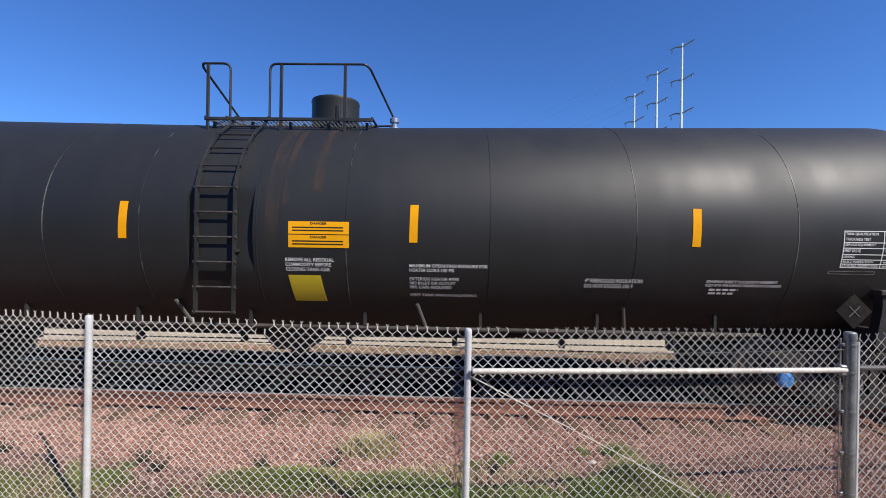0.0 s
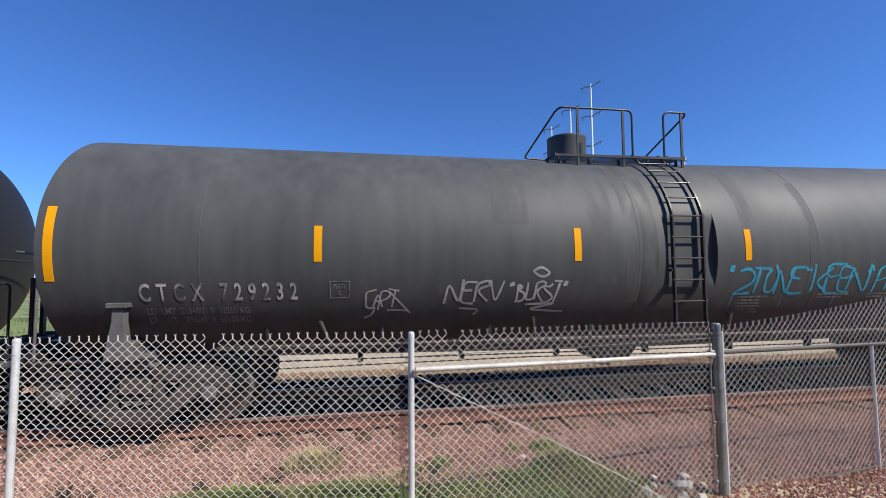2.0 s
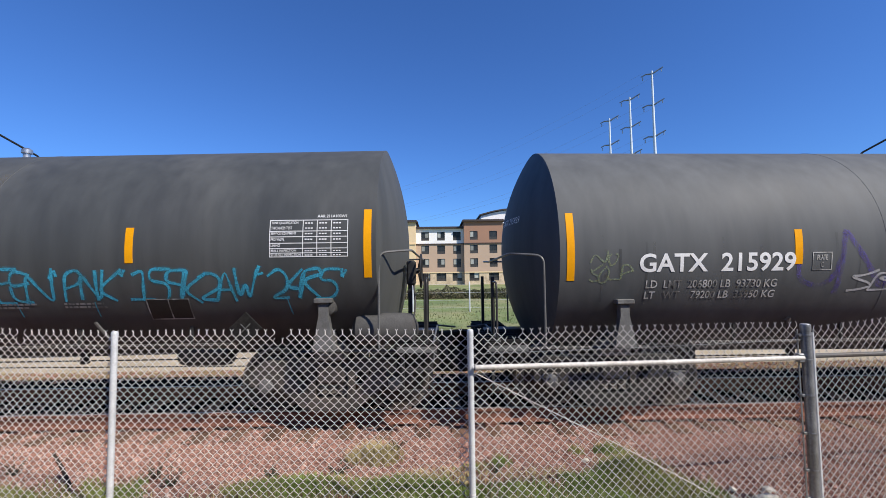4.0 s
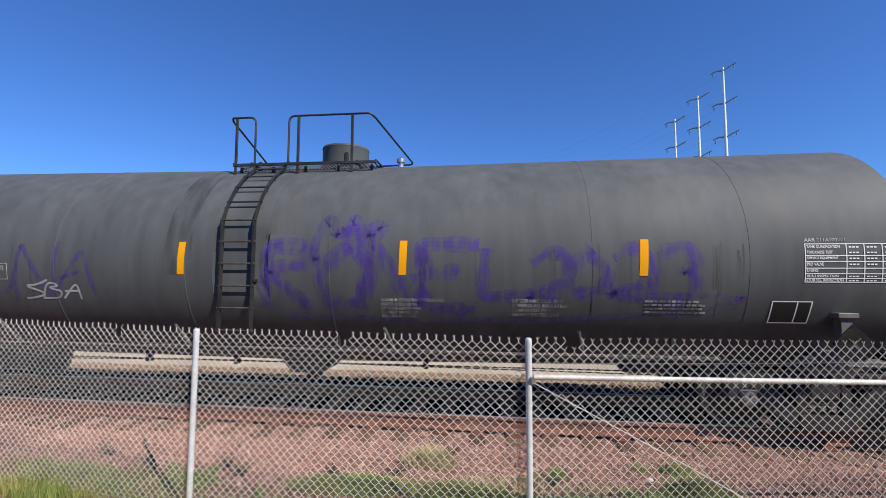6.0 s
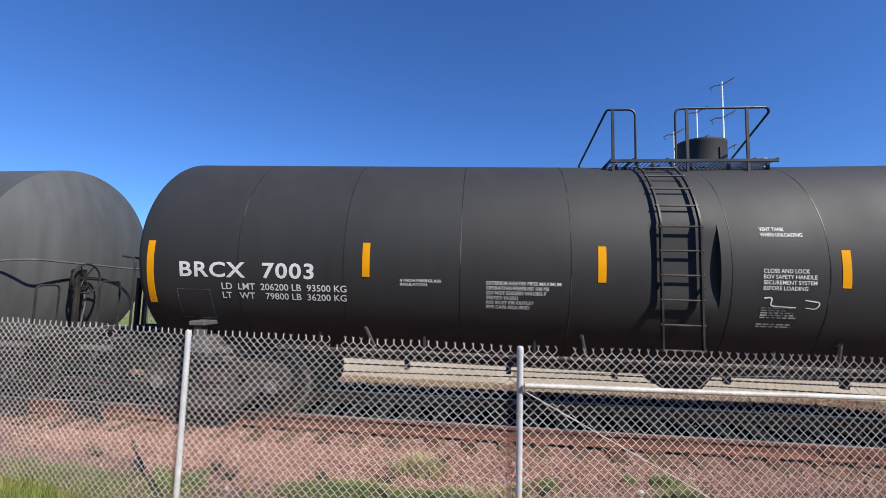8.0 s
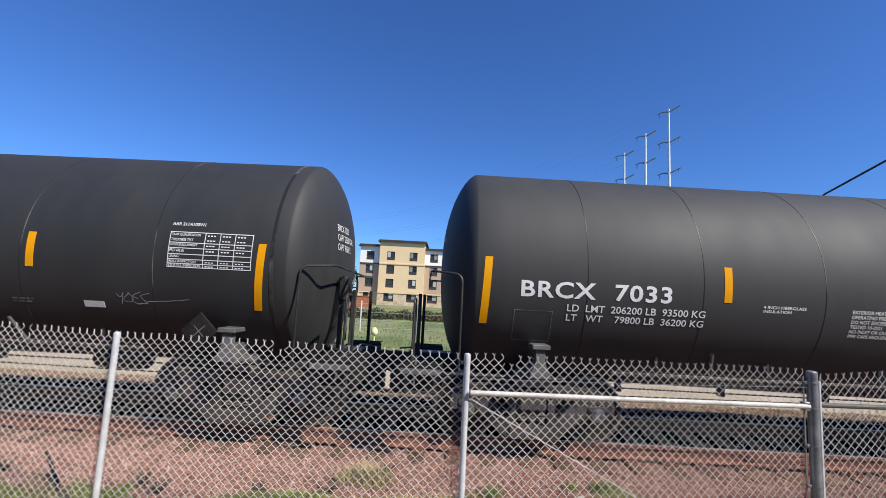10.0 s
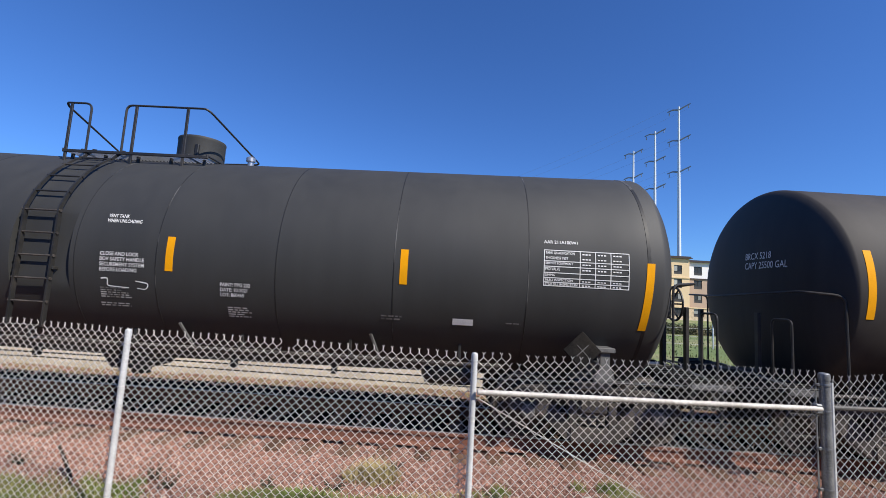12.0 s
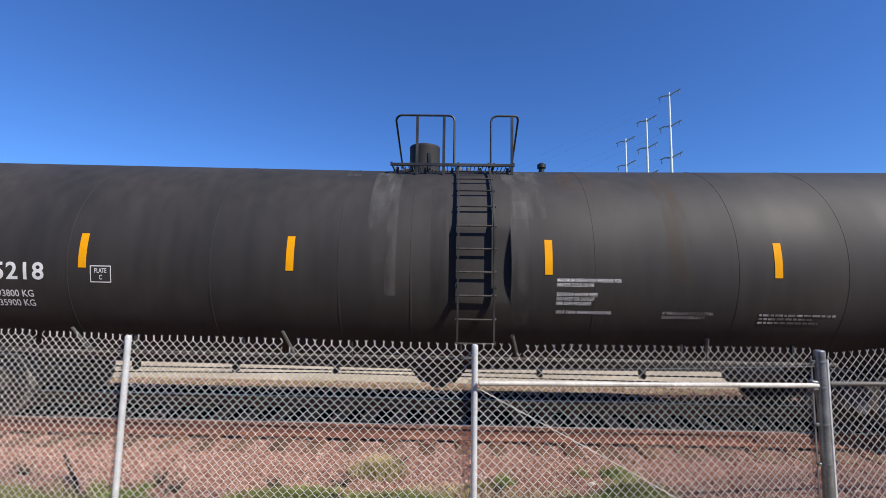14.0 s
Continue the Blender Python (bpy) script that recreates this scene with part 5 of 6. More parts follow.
        part("latch", G().box(x + r * math.cos(a) - 0.03, x + r * math.cos(a) + 0.03, 0.05 + r * math.sin(a) - 0.03, 0.05 + r * math.sin(a) + 0.03, top + 0.12, top + dome_h - 0.16, 0.008), M["fitting"], dome)
        top += 0.08
        g = G().lathe([(0.09, top - 0.03), (0.09, top + 0.05), (0.05, top + 0.06), (0.05, top + 0.13), (0.075, top + 0.14), (0.075, top + 0.20), (0.03, top + 0.23)], (u - s * 1.2 if s < 0 else u + s * 1.95, 0.0, 0), "z", 14)
        part("valve", g, M["bright_steel"] if self.paint.name != "black_brown" else M["fitting"], self.root)
        g = G()
        for k, (dx, yy) in enumerate(((0.05, 0.1), (0.22, -0.15), (0.45, 0.2))):
            g.lathe([(0.05, top - 0.02), (0.05, top + 0.09), (0.03, top + 0.10), (0.03, top + 0.16)], (u + s * dx, yy, 0), "z", 10)
        g.tube([(u - s * 0.3, 0.1, top + 0.07), (u + s * 0.5, 0.15, top + 0.09)], 0.03, 8)
        part("pipework", g, M["grey_steel"], self.root)

    def ends(self, brake=True, pale=False, rise=0.27, web_paint=""):
        ax = self.ax
        for end, (tip, way) in enumerate(((-1.14, -1), (16.91, 1))):
            face = self.e0 - self.d0 if way < 0 else self.e1 + self.d1
            bol = 0.98 if way < 0 else 14.98
            # stub sill and coupler
            part("stub_sill", G().box(bol - way * 1.2, tip - way * 0.42, -0.17, 0.17, 0.74, 1.06, 0.015).box(bol - way * 1.3, bol + way * 1.0, -0.30, 0.30, 1.06, 1.10, 0.01), M["fitting"], self.root)
            knuckle = [(tip - way * 0.55, 0.80), (tip - way * 0.55, 1.0), (tip - way * 0.05, 1.04), (tip + way * 0.10, 0.96), (tip + way * 0.10, 0.78), (tip - way * 0.05, 0.72)]
            part("coupler", G().prism(knuckle, -0.13, 0.10).box(tip - way * 0.02, tip + way * 0.12, 0.02, 0.17, 0.74, 1.02, 0.03), M["dull_black"], self.root)
            part("coupler_carrier", G().box(tip - way * 0.70, tip - way * 0.04, -0.16, 0.16, 0.40, 0.73, 0.02), M["dull_black"], self.root)
            hose = arc([(tip - way * 0.35, -0.22, 0.80), (tip - way * 0.25, -0.25, 0.55), (tip - way * 0.02, -0.20, 0.42), (tip + way * 0.02, -0.16, 0.44)], 0.12)
            part("brake_hose", G().tube(hose, 0.026, 8), M["hose"], self.root)
            # end sill, running board and step
            x0, x1 = sorted((face - way * 0.10, face + way * 0.48))
            sill = part("end_sill", G().box(x0, x1, -1.14, 1.14, 0.66, 1.02, 0.01).box(x0, x1, -1.48, -1.14, 0.95, 1.02, 0.008).box(x0, x1, -1.50, -1.48, 0.92, 1.06, 0.006), M["dull_black"], self.root)
            # added paler plate: the running board's sunlit edge put into colour
            part("edge_plate", G().box(x0 + 0.03, x1 - 0.03, -1.512, -1.502, 0.945, 1.02, 0.003), M["grey_steel"], sill)
            g = G()
            for k in range(13):
                g.box(x0 + 0.02, x1 - 0.02, -1.42 + k * 0.22, -1.30 + k * 0.22, 1.021, 1.035)
            tagged(part("tread", g, M["dull_black"], sill), kind="stuff")
            step = G()
            sx = (x0 + x1) / 2
            for dx in (-0.19, 0.19):
                step.box(sx + dx - 0.02, sx + dx + 0.02, -1.40, -1.36, 0.40, 0.96, 0.004)
            for z in (0.41, 0.68):
                step.box(sx - 0.20, sx + 0.20, -1.42, -1.34, z, z + 0.03, 0.004)
            part("sill_step", step, M["fitting"], sill)
            # bent grab rails
            hz = ax - 0.12
            gx = face - way * 0.30
            g = G().tube(arc([(gx, -1.50, 1.0), (gx, -1.50, hz), (face + way * 0.12, -1.30, hz + 0.04), (face + way * 0.20, 0.4, hz - 0.03), (face + way * 0.20, 1.3, hz), (gx, 1.5, hz), (gx, 1.5, 1.0)], 0.12), 0.016, 8)
            part("grab_rail", g, M["grey_steel"] if pale else M["fitting"], self.root)
            g = G().tube(arc([(gx + way * 0.62, -1.40, 1.05), (gx + way * 0.62, -1.40, hz - 0.35), (gx + way * 0.62, -1.05, hz - 0.35), (gx + way * 0.62, -1.05, 1.0)], 0.08), 0.015, 8)
            part("grab_rail", g, M["fitting"], self.root)
            for yy in (-0.72, 0.72):
                g = G().box(face + way * 0.26, face + way * 0.31, yy - 0.04, yy + 0.04, 1.05, ax - 0.40, 0.006)
                part("end_post", g, M["fitting"], self.root)
            lever = arc([(tip - way * 0.15, 0.05, 1.08), (tip - way * 0.45, 0.0, 1.12), (tip - way * 0.5, -1.3, 1.05), (tip - way * 0.5, -1.45, 0.80)], 0.06)
            part("uncoupling_lever", G().tube(lever, 0.014, 6), M["grey_steel"], self.root)
            # bolster web that carries the tank
            web = [(bol - 0.06, ax - 1.02 + rise), (bol + 0.06, ax - 1.02 + rise), (bol + 0.06, ax - 1.2 + rise), (bol + 0.14, 0.98), (bol - 0.14, 0.98), (bol - 0.06, ax - 1.2 + rise)]
            m = M[web_paint] if web_paint else M["grey_steel"] if pale else M["fitting"]
            bolster = part("bolster", G().prism(web, -1.52, -1.40).prism(web, 1.40, 1.52).box(bol - 0.07, bol + 0.07, -1.45, 1.45, 0.9, ax - 1.2, 0.01).box(bol - 0.20, bol + 0.20, -1.2, 1.2, 0.80, 1.0, 0.01), m, self.root)
            part("bolster_cap", G().box(bol - 0.115, bol + 0.115, -1.56, -1.24, ax - 1.04 + rise, ax - 0.98 + rise, 0.008), m, bolster)
            # pipe under the sill along the car's end
            part("air_pipe", G().tube([(bol - way * 0.4, -1.25, 0.93), (face + way * 0.2, -1.25, 0.93)], 0.025, 8), M["fitting"], self.root)
        if brake:
            # hand brake: wheel, chain box and rod on the trailing end
            x = self.e1 + self.d1 + 0.02
            hz = ax - 0.36
            b = part("hand_brake", G().box(x - 0.02, x + 0.12, -0.62, -0.40, hz - 0.22, hz + 0.16, 0.03).box(x, x + 0.06, -0.56, -0.46, 1.1, hz - 0.2, 0.005), M["fitting"], self.root)
            ring = [(x + 0.20, -0.51 + 0.25 * math.cos(a), hz + 0.25 * math.sin(a)) for a in [2 * math.pi * i / 24 for i in range(25)]]
            g = G().tube(ring, 0.017, 6, False)
            for i in range(6):
                a = 2 * math.pi * i / 6
                g.tube([(x + 0.15, -0.51, hz), (x + 0.20, -0.51 + 0.25 * math.cos(a), hz + 0.25 * math.sin(a))], 0.013, 5)
            g.lathe([(0.045, 0.1), (0.045, 0.17)], (x, -0.51, hz), "x", 10)
            part("brake_wheel", g, M["fitting"], b)
            part("chain", G().tube([(x + 0.08, -0.42, hz - 0.2), (x + 0.10, -0.40, 1.5), (x + 0.06, -0.42, 1.1)], 0.016, 5), M["grey_steel"], b)

    def placard(self, u, z, size=0.30, material="dull_black", tilt=45):
        holder = part("placard_holder", G().box(-size / 2, size / 2, -0.012, 0.012, -size / 2, size / 2, 0.006, Matrix.Translation((u, -1.60, z)) @ Matrix.Rotation(radians(tilt), 4, "Y")), M[material], self.root)
        g = G()
        for a in (0.0,):
            g.box(-size * 0.28, size * 0.28, -0.018, -0.013, a * size - 0.005, a * size + 0.005, 0, Matrix.Translation((u, -1.60, z)) @ Matrix.Rotation(radians(tilt), 4, "Y"))
        g.box(-0.006, 0.006, -0.019, -0.014, -size * 0.30, size * 0.30, 0, Matrix.Translation((u, -1.60, z)) @ Matrix.Rotation(radians(tilt), 4, "Y"))
        part("placard_bars", g, M["grey_steel"], holder)

    def underside(self, outlet=None, reservoir=True):
        ax = self.ax
        low = ax - R
        u = self.lad + self.side * 0.5 if outlet is None else outlet
        # bottom outlet with its skid
        sk = [(u - 0.48, low + 0.02), (u + 0.48, low + 0.02), (u + 0.26, low - 0.24), (u - 0.26, low - 0.24)]
        o = part("bottom_outlet", G().prism(sk, -0.34, 0.34), self.paint, self.root)
        part("valve", G().lathe([(0.14, low - 0.36), (0.14, low - 0.22), (0.10, low - 0.2)], (u, 0, 0), "z", 14), M["fitting"], o)
        # brake pipe and rods with hangers
        for y, z, r, m in ((-0.72, low - 0.005, 0.010, "fitting"), (-1.2, low + 0.27, 0.028, "truck")):
            part("air_pipe", G().tube([(2.0, y, z), (13.7, y, z)], r, 8), M[m], self.root)
        for k in range(8):
            x = 2.3 + k * 1.5
            part("pipe_hanger", G().box(x - 0.035, x + 0.035, -0.76, -0.66, low - 0.05, low + 0.26, 0.004), M["fitting"], self.root)
            part("pipe_hanger", G().box(x + 0.3, x + 0.34, -1.22, -1.18, low + 0.25, ax - 1.0, 0.004), M["fitting"], self.root)
        # slanting straps on the lower flank
        for x in (3.3, 6.2, 9.3, 11.9):
            a, b = Vector(self.at(x, -40, -0.01)), Vector(self.at(x + 0.10, -52, 0.10))
            part("strap", G().tube([a, a + Vector((0.01, -0.07, 0.03)), b + Vector((0.02, 0, 0))], 0.022, 6), M["grey_steel"], self.root)
        # air reservoir and brake cylinder near the trailing bolster
        x = 13.0
        if reservoir:
            part("air_reservoir", G().lathe([(0.05, -0.42), (0.17, -0.36), (0.19, -0.25), (0.19, 0.25), (0.17, 0.36), (0.05, 0.42)], (x, -0.55, 0.82), "x", 16), M["fitting"], self.root)
        part("brake_rod", G().tube([(1.9, -0.25, 0.55), (6.5, -0.3, 0.62), (13.6, -0.25, 0.55)], 0.009, 6), M["truck"], self.root)

    def trucks(self, kind="truck"):
        SIDE_FRAME, SPRING, ADAPTER, SHOE, AXLE, WHEEL_MESH, CAP_MESH, TREAD_MESH = TRUCKS[kind]
        for bol in (0.98, 14.98):
            t = part("truck", G().box(bol - 0.19, bol + 0.19, -1.12, 1.12, 0.46, 0.76, 0.03), M[kind], self.root)
            for s in (-1, 1):
                part("side_frame", SIDE_FRAME, None, t).location = (bol, s * 1.0, 0)
                for k in (-0.13, 0.0, 0.13):
                    part("spring", SPRING, None, t).location = (bol + k, s * 1.0, 0.30)
                for k in (-0.89, 0.89):
                    part("bearing_adapter", ADAPTER, None, t).location = (bol + k, s * 1.0, WHEEL)
                for k in (-0.43, 0.43):
                    part("brake_shoe", SHOE, None, t).location = (bol + k, s * 0.755, WHEEL)
            for k in (-0.89, 0.89):
                w = part("wheelset", AXLE, None, self.root)
                w.location = (bol + k, 0, WHEEL)
                for s in (-1, 1):
                    wheel = part("wheel", WHEEL_MESH[s], None, w)
                    part("tyre_tread", TREAD_MESH[s], None, wheel, "bright worn running tread")
                    part("bearing_cap", CAP_MESH[s], None, w)
                WHEELSETS.append((w, bol + k))


def truck_meshes(kind):
    g = G()
    # top chord, columns, slanting arms and bottom chord
    g.prism([(-1.12, 0.44), (-1.13, 0.60), (-1.06, 0.71), (-0.90, 0.775), (-0.5, 0.79), (0.5, 0.79), (0.90, 0.775), (1.06, 0.71), (1.13, 0.60), (1.12, 0.44), (1.03, 0.44), (1.02, 0.585), (0.60, 0.63), (-0.60, 0.63), (-1.02, 0.585), (-1.03, 0.44)], -0.09, 0.09)
    g.prism([(0.80, 0.64), (0.60, 0.64), (0.22, 0.24), (0.22, 0.10), (0.34, 0.10), (0.80, 0.46)], -0.085, 0.085)
    g.prism([(-0.80, 0.64), (-0.60, 0.64), (-0.22, 0.24), (-0.22, 0.10), (-0.34, 0.10), (-0.80, 0.46)], -0.085, 0.085)
    g.prism([(-0.30, 0.10), (0.30, 0.10), (0.30, 0.27), (-0.30, 0.27)], -0.12, 0.12)
    g.prism([(0.22, 0.27), (0.30, 0.27), (0.33, 0.65), (0.22, 0.65)], -0.09, 0.09)
    g.prism([(-0.22, 0.27), (-0.30, 0.27), (-0.33, 0.65), (-0.22, 0.65)], -0.09, 0.09)
    frame_mesh = g.mesh("side_frame", M[kind])
    coil = [(0.056 * math.cos(a), 0.056 * math.sin(a), 0.0 + 0.20 * a / (2 * math.pi * 5)) for a in np.linspace(0, 2 * math.pi * 5, 56)]
    spring = G().tube(coil, 0.016, 5).mesh("spring", M["spring"])
    ad = G().box(-0.13, 0.13, -0.11, 0.11, 0.03, 0.115, 0.015).lathe([(0.115, -0.10), (0.12, -0.05), (0.12, 0.08), (0.11, 0.10)], (0, 0, 0), "y", 18).mesh("bearing_adapter", M[kind])
    shoe = G().box(-0.05, 0.05, -0.06, 0.06, -0.17, 0.17, 0.02).mesh("brake_shoe", M["truck"])
    axle = G().lathe([(0.075, -1.02), (0.085, -0.9), (0.095, -0.7), (0.08, 0.0), (0.095, 0.7), (0.085, 0.9), (0.075, 1.02)], (0, 0, 0), "y", 14).mesh("wheelset", M["wheel"])
    wheels, caps, treads = {}, {}, {}
    for s in (-1, 1):
        pr = [(0.10, 0.10), (0.13, 0.09), (0.13, 0.03), (0.36, 0.0), (0.385, 0.055), (0.445, 0.06), (WHEEL - 0.004, 0.045), (WHEEL, -0.03), (WHEEL + 0.025, -0.05), (WHEEL + 0.02, -0.075), (0.385, -0.075), (0.36, -0.03), (0.14, -0.01), (0.10, -0.06)]
        wheels[s] = G().lathe([(r, s * (0.755 + h)) for r, h in pr], (0, 0, 0), "y", 36).mesh("wheel", M["wheel"])
        n = 40
        ring = [(r * math.cos(2 * math.pi * k / n), s * (0.755 + h), r * math.sin(2 * math.pi * k / n)) for r, h in ((0.42, 0.0625), (0.445, 0.0625), (WHEEL + 0.001, 0.045), (WHEEL + 0.002, -0.028)) for k in range(n)]
        treads[s] = G().add(ring, [(i * n + k, i * n + (k + 1) % n, (i + 1) * n + (k + 1) % n, (i + 1) * n + k) for i in range(3) for k in range(n)]).mesh("tread", M["worn_tread"])
        c = G().lathe([(0.10, s * 1.02), (0.10, s * 1.10), (0.085, s * 1.13), (0.03, s * 1.135)], (0, 0, 0), "y", 16)
        for k in range(3):
            a = 2 * math.pi * k / 3
            c.lathe([(0.017, s * 1.12), (0.017, s * 1.155)], (0.055 * math.cos(a), 0, 0.055 * math.sin(a)), "y", 6)
        caps[s] = c.mesh("bearing_cap", M["grey_steel"])
    return frame_mesh, spring, ad, shoe, axle, wheels, caps, treads


TRUCKS = {k: truck_meshes(k) for k in ("truck", "truck_black")}

TEXT_CACHE = {}


def text_shape(body, bold, align, space=1.0):
    """Flat outline of words in Blender's own font, cut into narrow bands so that it can bend."""
    key = (body, bold, align, space)
    if key in TEXT_CACHE:
        return TEXT_CACHE[key]
    cu = bpy.data.curves.new("words", "FONT")
    cu.body, cu.size, cu.align_x, cu.offset, cu.resolution_u, cu.space_character = body, 1.0, align, bold, 3, space
    ob = new("words", cu)
    me = bpy.data.meshes.new_from_object(ob.evaluated_get(bpy.context.evaluated_depsgraph_get()))
    bm = bmesh.new()
    bm.from_mesh(me)
    ys = [v.co.y for v in bm.verts]
    lines = body.count("\n") + 1
    if lines < 3:
        for y in np.arange(min(ys) + 0.12, max(ys), 0.12):
            bmesh.ops.bisect_plane(bm, geom=bm.verts[:] + bm.edges[:] + bm.faces[:], plane_co=(0, y, 0), plane_no=(0, 1, 0))
    bm.verts.index_update()
    out = [(v.co.x, v.co.y) for v in bm.verts], [tuple(v.index for v in f.verts) for f in bm.faces]
    bm.free()
    bpy.data.objects.remove(ob)
    bpy.data.curves.remove(cu)
    bpy.data.meshes.remove(me)
    TEXT_CACHE[key] = out
    return out


def characters(vs, fs):
    """Parts a line of writing into its characters: pieces that overlap along the line belong together."""
    spans = sorted((min(vs[i][0] for i in f), max(vs[i][0] for i in f), k) for k, f in enumerate(fs))
    runs, end = [], None
    for a, b, k in spans:
        if end is None or a > end + 1e-4:
            runs.append([])
            end = b
        runs[-1].append(k)
        end = max(end, b)
    for faces in runs:
        ids = sorted({i for k in faces for i in fs[k]})
        at = {i: n for n, i in enumerate(ids)}
        yield ids, [tuple(at[i] for i in fs[k]) for k in faces]


# strokes of sprayed letters on a 4 x 6 grid: points as column and row, strokes parted by a bar
GLYPH = {
    "S": "45 24 04 13 32 41 20 00", "T": "05 45|25 20", "O": "25 03 10 30 43 25", "N": "00 05 40 45", "E": "45 05 03 33|03 00 40", "K": "05 00|45 02 40",
    "W": "05 10 23 30 45", "P": "00 05 35 44 33 02", "1": "04 25 20|00 40", "5": "45 05 03 33 42 30 00", "9": "33 03 05 35 45 30", "A": "00 25 40|02 32",
    "L": "05 00 40", "2": "04 25 44 42 00 40", "0": "25 03 10 30 43 25", "3": "05 35 43 23 42 30 00", "R": "00 05 35 44 03 40", "B": "00 05 34 03 42 30 00",
    "U": "05 01 20 41 45", "V": "05 20 45", "4": "35 02 42|35 30", "C": "45 15 03 10 40", "Q": '15 14|25 24', "Y": "05 23 45|23 20",
}


def sprayed(words, slant=0.12, seed=1, wide=1.04):
    """Loose strokes for a run of letters, in a unit box."""
    rng = random.Random(seed)
    n, out = len(words), []
    for i, ch in enumerate(words):
        if ch == " ":
            continue
        for st in GLYPH[ch].split("|"):
            line = []
            for p in st.split():
                x, y = int(p[0]) / 4, int(p[1]) / 5
                x, y = x + rng.uniform(-0.08, 0.08), y + rng.uniform(-0.05, 0.05)
                line.append(((i + 0.5 - wide / 2 + wide * (x + slant * (y - 0.5))) / n, y))
            out.append(line)
    return out


def make_train():
    long_mark, mid_mark = 0.90, 0.457
    load = "LD  LMT  %s LB  %s KG\nLT   WT    %s LB  %s KG"
    heater = "MAXIMUM OPERATING PRESSURE FOR\nHEATER COILS 100 PSI\n \nEXTERIOR HEATER PIPES\nNO INLET OR OUTLET\nPIPE CAPS REQUIRED\n \nVENT TANK WHEN UNLOADING"
    # ---- first car: glossy black
    c = Car(-9.863, 2.38, "black_gloss", 6.85, 1, 16.25, "glossy black insulated tank car with orange warning labels, rolling past")
    for u in (0.0, 15.30):
        c.mark(u, 16.0, long_mark)
    for u in (3.1, 5.45, 9.02, 12.40):
        c.mark(u, 8.2, mid_mark, -0.01)
    for u in (1.6, 4.7, 5.9, 7.35, 8.45, 10.2, 11.95, 13.85):
        c.seam(u)
    c.table(14.37, 15.47, -0.2, -16.1)
    c.text("AAR 211A100W1", 15.02, 15.46, 2.4, 0.8)
    c.text("OWNERSHIP SUBJECT TO A SECURITY AGREEMENT\nFILED WITH THE SURFACE TRANSPORTATION BOARD", 12.84, 13.75, -22.8, -25.9)
    c.bars(12.90, 13.40, -26.6, -30.3, 2, "white", 3)
    c.text("4\" FIBERGLASS INSULATION\nDO NOT EXCEED 300 F", 11.37, 12.07, -22.9, -27.5, "white")
    c.text(heater, 9.22, 10.18, -17.5, -33.7)
    c.patch("warning_label", 7.75, 8.49, 0.4, -5.0, "sticker", "orange warning label with fine print")
    c.patch("warning_label", 7.75, 8.49, -5.4, -10.9, "sticker", "orange warning label with fine print")
    for top in (0.1, -5.8):
        c.text("DANGER", 8.02, 8.22, top, top - 1.0, "print_black", off=0.0070)
        for k in range(2):
            c.patch("fine_print", 7.80, 8.42, top - 2.0 - k * 1.3, top - 2.5 - k * 1.3, "print_black", off=0.0064)
    c.text("REMOVE ALL RESIDUAL\nCOMMODITY BEFORE\nCLOSING TANK CAR", 7.70, 8.30, -15.5, -21.6, bold=0.015)
    c.patch("yellow_card", 7.72, 8.12, -23.6, -37.6, "yellow", "faded yellow notice", skew=0.04)
    c.head_text("BRCX\nCAPY GAL\nCAPY L", 1, -0.22, 0.24, 0.66, 0.40, "white")
    c.outline(14.25, 14.8, -17.5, -19.0, 0.008, "white_faint")
    for u0, u1, p0, p1 in ((7.46, 7.62, 58, -12), (7.66, 7.74, 60, 8), (8.02, 8.14, 60, 14)):
        c.patch("stain", u0, u1, p0, p1, "rust_film", "rusty run below the platform", off=0.0032)
    c.ladder()
    c.platform(0.37, 0.50, 1.00, reach=0.16, long=1.64)
    c.ends()
    c.placard(14.50, 1.42)
    c.underside(None, False)
    c.trucks("truck_black")
    part("cap_cover", G().lathe([(0.075, -1.16), (0.095, -1.15), (0.10, -1.10)], (14.09, 0, WHEEL), "y", 16), M["blue_cap"], c.root, "blue bearing cover")
    # ---- second car: dusty grey, covered with sprayed writing
    c = Car(8.034, 2.375, "grey_dusty", 8.45, -1, 16.0, "dusty grey tank car with cyan and white sprayed writing, rolling past", False, 0.20)
    for u in (0.0, 15.31):
        c.mark(u, 16.0, long_mark)
    for u in (3.05, 6.52, 9.15, 12.26):
        c.mark(u, 8.3, mid_mark)
    c.text("CTCX 729232", 1.20, 3.05, -17.3, -26.0, "white_worn", bold=0.02, space=1.75)
    c.text(load % ("203400", "92260", "79600", "36100"), 1.25, 2.45, -29.0, -37.6, "white_faint")
    c.outline(3.45, 3.70, -16.9, -25.4, 0.012, "white_faint")
    c.text("PLATE\nC", 3.50, 3.65, -18.2, -23.8, "white_faint", align="CENTER")
    c.ribbon(sprayed("CAPT", 0.2, 3, 1.3) + [[(0.75, 0.9), (1.1, 0.3), (1.45, -0.35), (1.3, -0.2), (0.7, -0.15)], [(0.3, 0.0), (0.2, -0.5), (-0.05, -0.7)]], 3.90, 4.30, -22.0, -31.0, 0.034, "spray_white", seed=2, label="blurred white sprayed tag")
    c.ribbon(sprayed("NERV", 0.25, 4) + [[(0.2, -0.25), (0.6, -0.3), (0.5, -0.6)]], 4.98, 5.72, -17.5, -29, 0.042, "spray_white", seed=3, label="white sprayed tag")
